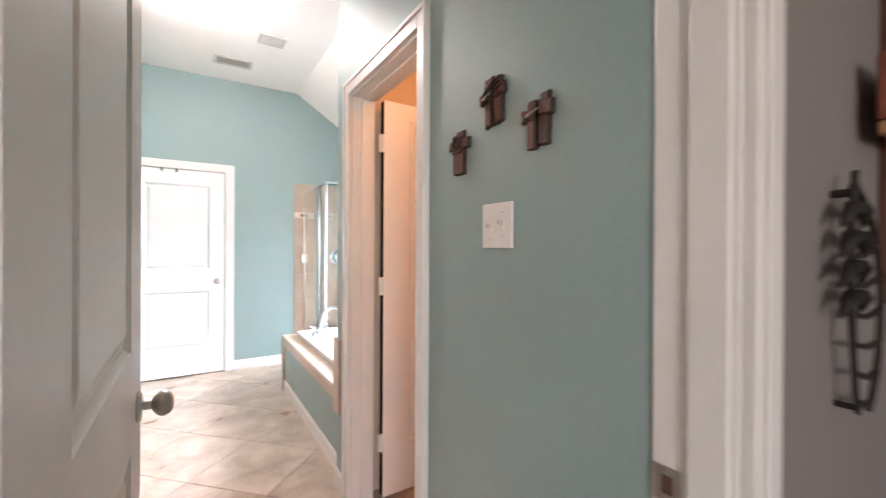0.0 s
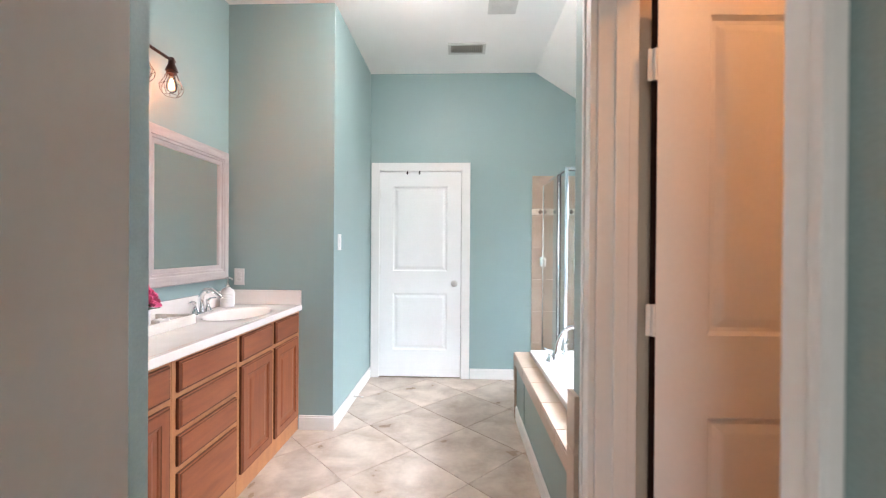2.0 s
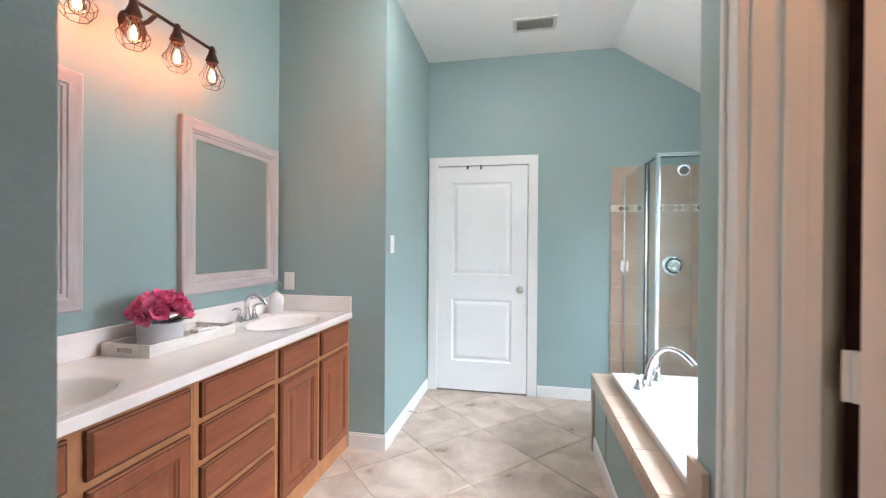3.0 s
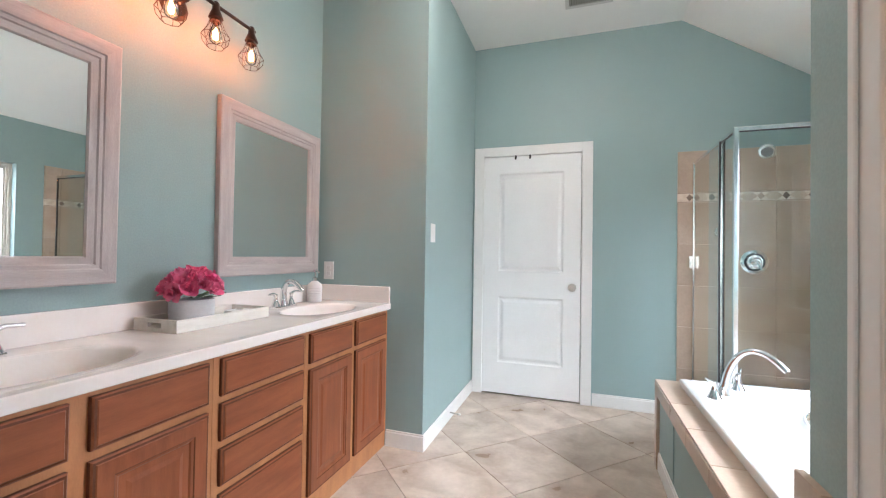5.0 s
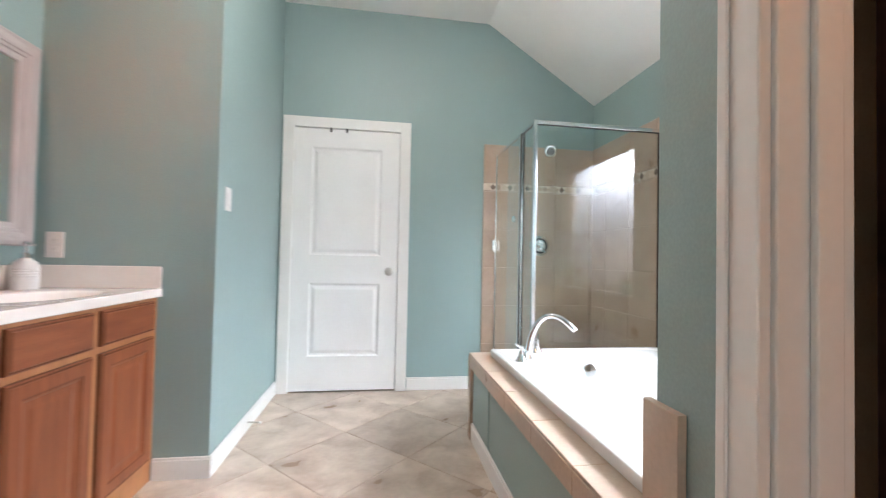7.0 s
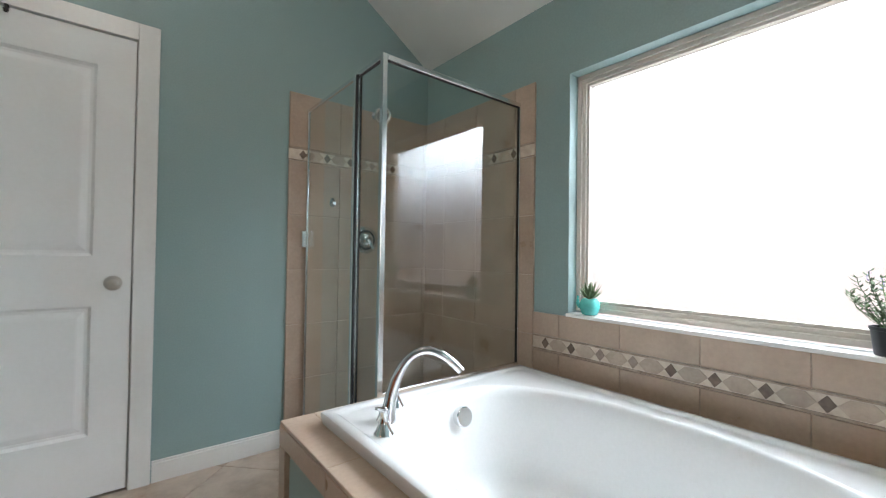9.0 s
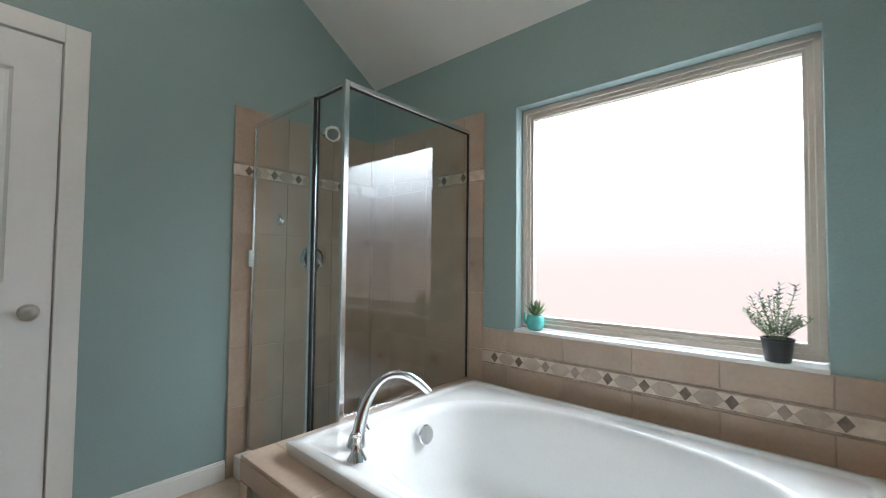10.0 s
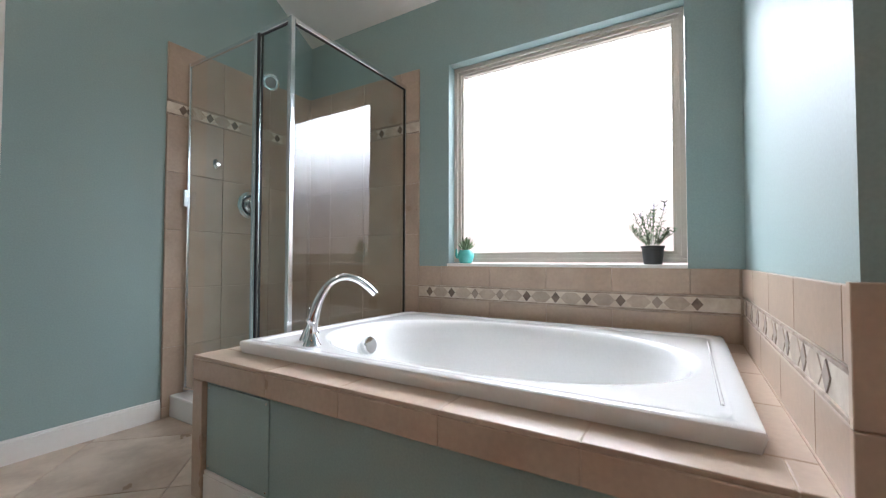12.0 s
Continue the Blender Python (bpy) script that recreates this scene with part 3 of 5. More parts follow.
chrome_bar("sill_rail", 1.146, 1.162, 3.998, 4.200, 0.116, 0.134)
for r in ((1.164, 1.170, 4.196, 4.202, 0.13, SZ1 - 0.02), (1.136, 1.1425, 4.185, 4.200, 0.13, SZ1 - 0.02), (1.986, 1.990, 3.972, 3.988, SZ0 + 0.02, SZ1 - 0.024),
          (1.168, 1.99, 3.974, 3.986, SZ1 - 0.029, SZ1 - 0.024), (1.148, 1.160, 3.995, 4.200, SZ1 - 0.028, SZ1 - 0.022)):
    part("seal", boxes(r), GASKET, shower, "black rubber seal")
gp = part("glass_panel", boxes((1.166, 1.990, 3.977, 3.983, SZ0 + 0.02, SZ1 - 0.02)), GLASS, shower, "clear fixed glass panel")
gq = part("glass_panel", boxes((1.151, 1.157, 3.993, 4.200, 0.13, SZ1 - 0.02)), GLASS, shower, "narrow clear glass panel")
sdoor = part("shower_door", boxes((1.151, 1.157, 4.245, 4.815, 0.14, SZ1 - 0.024)), GLASS, shower, "clear hinged glass door")
for ob in (gp, gq, sdoor):
    ob.visible_shadow = False
for r in ((1.145, 1.163, 4.228, 4.246, 0.13, SZ1 - 0.004), (1.145, 1.163, 4.812, 4.834, 0.12, SZ1 - 0.004), (1.146, 1.162, 4.246, 4.812, SZ1 - 0.026, SZ1 - 0.006),
          (1.146, 1.162, 4.246, 4.812, 0.125, 0.145)):
    part("door_rail", boxes(r, bevel=0.003), ALU, sdoor, "chrome door edge rail")
part("latch", boxes((1.118, 1.145, 4.795, 4.838, 1.112, 1.205), bevel=0.005), ALU, shower, "chrome hinge block")

valve = thing("shower_valve", "round chrome shower valve with a lever", "shower valve")
m = Matrix.Translation((1.535, 4.838, 1.168)) @ pose(0, 0, 0, 90)
part("plate", lathe(bmesh.new(), [(0.085, 0), (0.086, 0.004), (0.070, 0.010), (0.052, 0.011), (0.050, 0.016)], m, 36), CHROME, valve, "", True)
part("trim_ring", lathe(bmesh.new(), [(0.064, 0.0105), (0.063, 0.0130), (0.046, 0.0130)], m, 36), GASKET, valve, "dark ring", True)
part("hub", lathe(bmesh.new(), [(0.036, 0.012), (0.034, 0.045), (0.022, 0.055)], m), CHROME, valve, "", True)
part("lever", tube(bmesh.new(), [(1.535, 4.79, 1.168), (1.548, 4.782, 1.145), (1.560, 4.775, 1.112)], [0.012, 0.010, 0.007]), CHROME, valve, "", True)
head = thing("showerhead", "round chrome shower head on a short arm", "shower head")
part("flange", lathe(bmesh.new(), [(0.028, 0), (0.026, 0.008), (0.012, 0.010)], Matrix.Translation((1.59, 4.838, 1.968)) @ pose(0, 0, 0, 90)), CHROME, head, "", True)
part("arm", tube(bmesh.new(), bezier((1.59, 4.835, 1.968), (1.588, 4.77, 1.985), (1.580, 4.735, 1.970), (1.568, 4.715, 1.935), 8), 0.009), CHROME, head, "", True)
aim = look((1.568, 4.72, 1.942), (1.47, 4.46, 1.82)) @ pose(0, 0, 0, 180)
part("spray_face", lathe(bmesh.new(), [(0.014, 0.0), (0.020, 0.020), (0.047, 0.045), (0.051, 0.056), (0.044, 0.062), (0.01, 0.061)], aim), CHROME, head, "", True)
part("nozzle_disc", lathe(bmesh.new(), [(0.034, 0.0605), (0.032, 0.0640), (0.01, 0.0645)], aim), NOZZLE, head, "dark grey nozzle disc", True)
hook = thing("robe_hook", "small oval chrome hook on the shower tile", "hook")
part("plate", lathe(bmesh.new(), [(0.030, 0), (0.028, 0.006), (0.010, 0.009)], Matrix.Translation((1.312, 4.838, 1.385)) @ pose(0, 0, 0, 90), 24, 0.62), CHROME, hook, "", True)
part("knob", lathe(bmesh.new(), [(0.008, 0.006), (0.008, 0.022), (0.014, 0.028), (0.010, 0.036)], Matrix.Translation((1.312, 4.838, 1.378)) @ pose(0, 0, 0, 90), 16), CHROME, hook, "", True)

# ---- vanity ----
VX = -0.785   # cabinet face
V0, V1 = 1.6145, 3.673


def cab_front(name, parent, y0, y1, z0, z1, raised, label):
    """A door or drawer front, 18 mm thick, with a worked edge and, for doors, a recessed panel."""
    bm = bmesh.new()
    x = VX
    steps = [(0, 0.0), (0, 0.012), (0.004, 0.016), (0.010, 0.017), (0.012, 0.0195)]
    if raised:
        steps += [(0.052, 0.0195), (0.055, 0.017), (0.062, 0.015), (0.066, 0.0105), (0.085, 0.0105), (0.098, 0.014)]
    last = None
    # steps given the darker edge colour, as painted shade on sides and grooves
    glazed = (1, 3, 6)
    for i, (inset, dep) in enumerate(steps):
        ring = [bm.verts.new((x + dep, yy, zz)) for yy, zz in ((y0 + inset, z0 + inset), (y1 - inset, z0 + inset), (y1 - inset, z1 - inset), (y0 + inset, z1 - inset))]
        if last:
            for k in range(4):
                f = bm.faces.new((last[k], last[(k + 1) % 4], ring[(k + 1) % 4], ring[k]))
                f.material_index = 1 if i in glazed else 0
        else:
            bm.faces.new(ring[::-1])
        last = ring
    bm.faces.new(last)
    return part(name, bm, [CHERRY if raised else CHERRY_DRAWER, EDGE_SHADE], parent, label)


def cabinet(y0, y1, columns, label):
    """columns: (y0, y1, [(kind, z0, z1)...])"""
    cab = thing("vanity_cabinet", label, "cabinet", "vanity cabinets")
    bm = boxes((-1.298, VX - 0.02, y0 + 0.001, y1 - 0.001, 0.082, 0.735))
    part("body", bm, FRAMEWOOD, cab)
    part("plinth", boxes((-1.298, VX - 0.004, y0 + 0.001, y1 - 0.001, 0.0, 0.081)), FRAMEWOOD, cab, "honey-coloured wooden plinth")
    bm = bmesh.new()
    edges = [y0 + 0.001] + [v for c in columns for v in (c[0] + 0.006, c[1] - 0.006)] + [y1 - 0.001]
    for k in range(0, len(edges), 2):
        box(bm, VX - 0.02, VX - 0.0006, edges[k], edges[k + 1], 0.082, 0.842)
    for c0, c1, items in columns:
        zs = [0.082] + [v for _, a, b in sorted(items, key=lambda i: i[1]) for v in (a + 0.006, b - 0.006)] + [0.842]
        for k in range(0, len(zs), 2):
            box(bm, VX - 0.02, VX - 0.0006, c0 + 0.006, c1 - 0.006, zs[k], zs[k + 1])
    part("face_frame", bm, FRAMEWOOD, cab, "honey-coloured wooden face frame")
    for c0, c1, items in columns:
        for kind, a, b in items:
            cab_front("door" if kind == "door" else "drawer_front", cab, c0, c1, a, b, kind == "door", "")
    return cab


DOOR = [("front", 0.694, 0.826), ("door", 0.112, 0.668)]
cabinet(V0, 2.40, [(1.665, 1.999, DOOR), (2.044, 2.376, DOOR)], "cherry-stained wooden sink cabinet with two doors")
cabinet(2.40, 2.871, [(2.425, 2.848, [("front", 0.704, 0.828), ("front", 0.556, 0.680), ("front", 0.408, 0.530), ("front", 0.112, 0.380)])],
        "cherry-stained wooden cabinet of four drawers")
cabinet(2.871, V1, [(2.894, 3.238, DOOR), (3.281, 3.628, DOOR)], "cherry-stained wooden sink cabinet beside the wall")

top = thing("countertop", "glossy cream cultured marble double-sink vanity top", "countertop")
CT = 0.880
SINKS = (2.04, 3.285)
CF, CB = -0.762, -1.298
bm = bmesh.new()
for cy, y0, y1 in ((SINKS[0], V0, 2.36), (SINKS[1], 2.96, V1)):
    tub_mesh(bm, -1.005, cy, CT, (CB, CF - 0.03, y0, y1), 0.165, 0.245, 2.15,
             [(1.08, 0.0), (1.05, 0.0015), (1.0, 0.004), (0.97, 0.012), (0.93, 0.035), (0.84, 0.075), (0.68, 0.105), (0.4, 0.12), (0.1, 0.124)],
             [(0.0, 0.0)], 64)
v = [bm.verts.new(p) for p in ((CB, 2.36, CT), (CF - 0.03, 2.36, CT), (CF - 0.03, 2.96, CT), (CB, 2.96, CT))]
bm.faces.new(v)
bmesh.ops.recalc_face_normals(bm, faces=bm.faces)
slab = part("top", bm, MARBLE, top, "", True)
part("front_edge", boxes((CF - 0.0305, CF, V0, V1, CT - 0.038, CT + 0.0003), bevel=0.004), MARBLE, top)
part("backsplash", boxes((-1.299, -1.277, V0, V1, CT, 0.982), bevel=0.004), MARBLE, top)
part("side_splash", boxes((-1.277, CF - 0.004, V1 - 0.022, V1, CT, 0.982), bevel=0.004), MARBLE, top)
for cy in SINKS:
    part("drain", lathe(bmesh.new(), [(0.022, 0), (0.022, 0.004), (0.012, 0.006)], Matrix.Translation((-1.005, cy, CT - 0.123)), 20), CHROME, top, "chrome drain", True)


def basin_faucet(y):
    f = thing("basin_faucet", "polished chrome two-handle basin faucet on the vanity top", "faucet", "vanity faucets")
    x = -1.212
    part("base_plate", boxes((x - 0.026, x + 0.026, y - 0.085, y + 0.085, CT - 0.0005, CT + 0.012), bevel=0.005), CHROME, f, "", True)
    b0 = Vector((x, y, CT + 0.01))
    pts = [b0, b0 + Vector((0, 0, 0.03))] + bezier(b0 + Vector((0, 0, 0.05)), b0 + Vector((-0.01, 0, 0.14)), b0 + Vector((0.06, 0, 0.17)), b0 + Vector((0.125, 0, 0.085)), 12)
    part("spout", tube(bmesh.new(), pts, [0.024, 0.019] + [0.017 - 0.0003 * k for k in range(13)], 14), CHROME, f, "", True)
    for s in (-1, 1):
        hy = y + s * 0.062
        bm = bell(bmesh.new(), x, hy, CT + 0.008, 0.85)
        tube(bm, [(x, hy, CT + 0.072), (x + 0.004, hy + s * 0.025, CT + 0.082), (x + 0.010, hy + s * 0.065, CT + 0.080)], [0.009, 0.007, 0.006], 10)
        part("handle", bm, CHROME, f, "chrome lever handle", True)
    return f


for cy in SINKS:
    basin_faucet(cy - 0.045)

# ---- mirrors ----


def framed_mirror(y0, y1, z0, z1):
    mir = thing("wall_mirror", "rectangular mirror in a wide whitewashed wooden frame", "mirror", "vanity mirrors")
    w = 0.098
    X = -1.2995

    def member(vertical, a0, a1, b0, b1, flip):
        bm = bmesh.new()
        # stepped profile across the member, outer edge thickest, mitred at the ends
        prof = [(0, 0.0), (0, 0.026), (0.006, 0.030), (0.052, 0.030), (0.056, 0.025), (0.068, 0.025), (0.072, 0.019), (w - 0.004, 0.017), (w, 0.010), (w, 0.0)]
        rows = []
        for o, dp in prof:
            if vertical:
                yy = a0 + o if not flip else a1 - o
                rows.append([bm.verts.new((X + dp, yy, b0 + o)), bm.verts.new((X + dp, yy, b1 - o))])
            else:
                zz = b0 + o if not flip else b1 - o
                rows.append([bm.verts.new((X + dp, a0 + o, zz)), bm.verts.new((X + dp, a1 - o, zz))])
        for r, q in zip(rows, rows[1:]):
            bm.faces.new((r[0], r[1], q[1], q[0]))
        bmesh.ops.recalc_face_normals(bm, faces=bm.faces)
        part("frame_side", bm, DRIFT_V if vertical else DRIFT, mir)

    for vert, flip in ((True, False), (True, True), (False, False), (False, True)):
        member(vert, y0, y1, z0, z1, flip)
    part("glass", boxes((X + 0.001, X + 0.008, y0 + w - 0.004, y1 - w + 0.004, z0 + w - 0.004, z1 - w + 0.004)), MIRROR, mir, "silvered mirror glass")
    return mir


framed_mirror(2.857, 3.635, 1.062, 1.934)
framed_mirror(1.638, 2.414, 1.062, 1.934)

# ---- vanity light ----
vl = thing("vanity_light", "bronze bar vanity light with four caged bulbs", "wall light")
LX, LZ = -1.175, 2.262
BY = [2.318 + 0.204 * k for k in range(4)]
part("backplate", lathe(bmesh.new(), [(0.062, 0), (0.062, 0.008), (0.05, 0.018), (0.018, 0.022)], Matrix.Translation((-1.299, 2.624, 2.225)) @ pose(0, 0, 0, 0, 90)), BRONZE, vl, "", True)
part("arm", tube(bmesh.new(), [(-1.285, 2.624, 2.225), (-1.22, 2.624, 2.235), (LX, 2.624, LZ)], 0.009), BRONZE, vl, "", True)
bm = tube(bmesh.new(), [(LX, BY[0] - 0.02, LZ), (LX, BY[3] + 0.02, LZ)], 0.008, 12)
part("bar", bm, BRONZE, vl, "", True)
for y in BY:
    m = Matrix.Translation((LX, y, 0))
    part("socket", lathe(bmesh.new(), [(0.010, LZ + 0.014), (0.014, LZ + 0.006), (0.016, LZ - 0.020), (0.028, LZ - 0.050), (0.030, LZ - 0.058), (0.024, LZ - 0.062), (0.024, LZ - 0.072)], m, 20),
         BRONZE, vl, "", True)
    glass = part("bulb", lathe(bmesh.new(), [(0.012, LZ - 0.07), (0.013, LZ - 0.09), (0.022, LZ - 0.115), (0.026, LZ - 0.14), (0.021, LZ - 0.16), (0.008, LZ - 0.170)], m, 18),
                 BULB_GLASS, vl, "clear amber bulb glass", True)
    glass.visible_shadow = False
    part("filament", lathe(bmesh.new(), [(0.005, LZ - 0.098), (0.010, LZ - 0.108), (0.0145, LZ - 0.135), (0.011, LZ - 0.152), (0.004, LZ - 0.157)], m, 14), BULB, glass, "lit warm filament", True)
    cage = part("cage", tube(bmesh.new(), [(LX + 0.056 * math.cos(a), y + 0.056 * math.sin(a), LZ - 0.135) for a in [2 * math.pi * k / 8 for k in range(8)]], 0.0014, 5, True),
                BRONZE, vl, "thin bronze wire cage", True)
    part("wire", tube(bmesh.new(), [(LX + 0.034 * math.cos(a), y + 0.034 * math.sin(a), LZ - 0.185) for a in [2 * math.pi * k / 8 for k in range(8)]], 0.0014, 5, True),
         BRONZE, cage, "", True)
    for k in range(8):
        c, q = math.cos(2 * math.pi * k / 8), math.sin(2 * math.pi * k / 8)
        part("wire", tube(bmesh.new(), [(LX + w * c, y + w * q, LZ + z) for w, z in ((0.024, -0.07), (0.034, -0.10), (0.056, -0.135), (0.050, -0.165), (0.034, -0.185))],
                          0.0013, 5), BRONZE, cage, "", True)

# ---- ceiling fittings ----
dome = thing("ceiling_light", "round lit white dome light on the ceiling", "ceiling light")
part("base", lathe(bmesh.new(), [(0.145, 2.999), (0.145, 2.985), (0.135, 2.975)], Matrix.Translation((0.10, 3.27, 0)), 36), WHITE, dome, "", True)
part("dome", lathe(bmesh.new(), [(0.132, 2.978), (0.130, 2.955), (0.112, 2.925), (0.078, 2.905), (0.03, 2.897), (0.004, 2.896)], Matrix.Translation((0.10, 3.27, 0)), 36), DOME, dome, "lit glass dome", True)
tg = thing("ceiling_light", "warm lit globe light in the toilet room", "ceiling light")
part("base", lathe(bmesh.new(), [(0.10, 2.4995), (0.10, 2.48), (0.08, 2.47)], Matrix.Translation((1.42, 1.25, 0)), 24), BRONZE, tg, "", True)
part("globe", lathe(bmesh.new(), [(0.075, 2.472), (0.10, 2.43), (0.10, 2.38), (0.07, 2.345), (0.01, 2.335)], Matrix.Translation((1.42, 1.25, 0)), 24), GLOBE, tg, "lit glass globe", True)


def ceiling_vent(x0, x1, y0, y1, n, label, mid):
    v = thing("ceiling_vent", label, "air vent")
    z = 2.999
    bm = bmesh.new()
    w = 0.026
    for r in ((x0, x1, y0, y0 + w), (x0, x1, y1 - w, y1), (x0, x0 + w, y0 + w, y1 - w), (x1 - w, x1, y0 + w, y1 - w)):
        box(bm, *r, z - 0.012, z, 0.002)
    part("frame", bm, VENT, v)
    # solid plate whose dark colour paints the duct's shade behind the slats
    part("backing", boxes((x0 + w, x1 - w, y0 + w, y1 - w, z - 0.003, z)), DUCT_SHADE, v, "solid plate in a dark colour for the shaded duct")
    for k in range(n):
        if mid:
            x = x0 + w + (x1 - x0 - 2 * w) * (k + 0.5) / n
            bm = boxes((x - 0.0045, x + 0.0045, y0 + w, y1 - w, z - 0.011, z - 0.004))
        else:
            y = y0 + w + (y1 - y0 - 2 * w) * (k + 0.5) / n
            bm = boxes((x0 + w, x1 - w, y - 0.0050, y + 0.0050, z - 0.011, z - 0.004))
        part("slat", bm, VENT_SLAT if mid else VENT, v)


ceiling_vent(0.235, 0.555, 4.25, 4.435, 16, "white louvred ceiling air register", True)
ceiling_vent(0.534, 0.736, 3.645, 3.825, 9, "white square ceiling exhaust grille", False)


# ---- switches, outlet, door stop ----
def wall_plate(name, label, cat, m, w, h, toggles):
    p = thing(name, label, cat)
    part("plate", boxes((-w / 2, w / 2, 0, 0.006, -h / 2, h / 2), bevel=0.002), PLASTIC, p)
    for kind, x, z in toggles:
        if kind == "toggle":
            part("toggle_slot", boxes((x - 0.006, x + 0.006, 0.0055, 0.0075, z - 0.013, z + 0.013)), PLASTIC, p)
            part("toggle", boxes((x - 0.004, x + 0.004, 0.006, 0.020, z + 0.000, z + 0.010), bevel=0.0015), PLASTIC_DIM, p, "small toggle lever")
            for s in (-1, 1):
                part("screw", lathe(bmesh.new(), [(0.003, 0), (0.0025, 0.0012)], Matrix.Translation((x, 0.006, z + s * 0.031)) @ pose(0, 0, 0, -90), 8), PLASTIC_DIM, p)
        elif kind == "rocker":
            part("rocker", boxes((x - 0.016, x + 0.016, 0.005, 0.009, z - 0.033, z + 0.033), bevel=0.0015), PLASTIC, p)
        else:
            part("socket", boxes((x - 0.016, x + 0.016, 0.005, 0.0075, z - 0.014, z + 0.014), bevel=0.003), PLASTIC, p)
            for s in (-0.006, 0.006):
                part("slot", boxes((x + s - 0.0012, x + s + 0.0012, 0.007, 0.0082, z - 0.004, z + 0.006)), PLASTIC_DIM, p)
    p.matrix_world = m
    return p


wall_plate("light_switch", "white double toggle switch plate on the teal wall", "light switch", pose(0.742, 0.935, 1.342, 0, 0, 90), 0.118, 0.117,
           [("toggle", 0.023, -0.004), ("toggle", -0.023, 0.003)])
wall_plate("light_switch", "white rocker switch plate on the wall corner", "light switch", pose(-0.54, 3.80, 1.323, 0, 0, -90), 0.075, 0.118, [("rocker", 0, 0)])
wall_plate("outlet", "white wall outlet above the vanity splash", "outlet", pose(-1.215, 3.675, 1.072, 0, 0, 180), 0.072, 0.116, [("socket", 0, 0.02), ("socket", 0, -0.02)])
stop = thing("door_stop", "small white spring door stop on the baseboard", "door stop")
part("spring", tube(bmesh.new(), [(-0.527, 4.19, 0.05), (-0.46, 4.19, 0.045)], 0.005), NICKEL, stop, "", True)
part("tip", tube(bmesh.new(), [(-0.462, 4.19, 0.045), (-0.448, 4.19, 0.044)], 0.008), PLASTIC, stop, "white rubber tip", True)


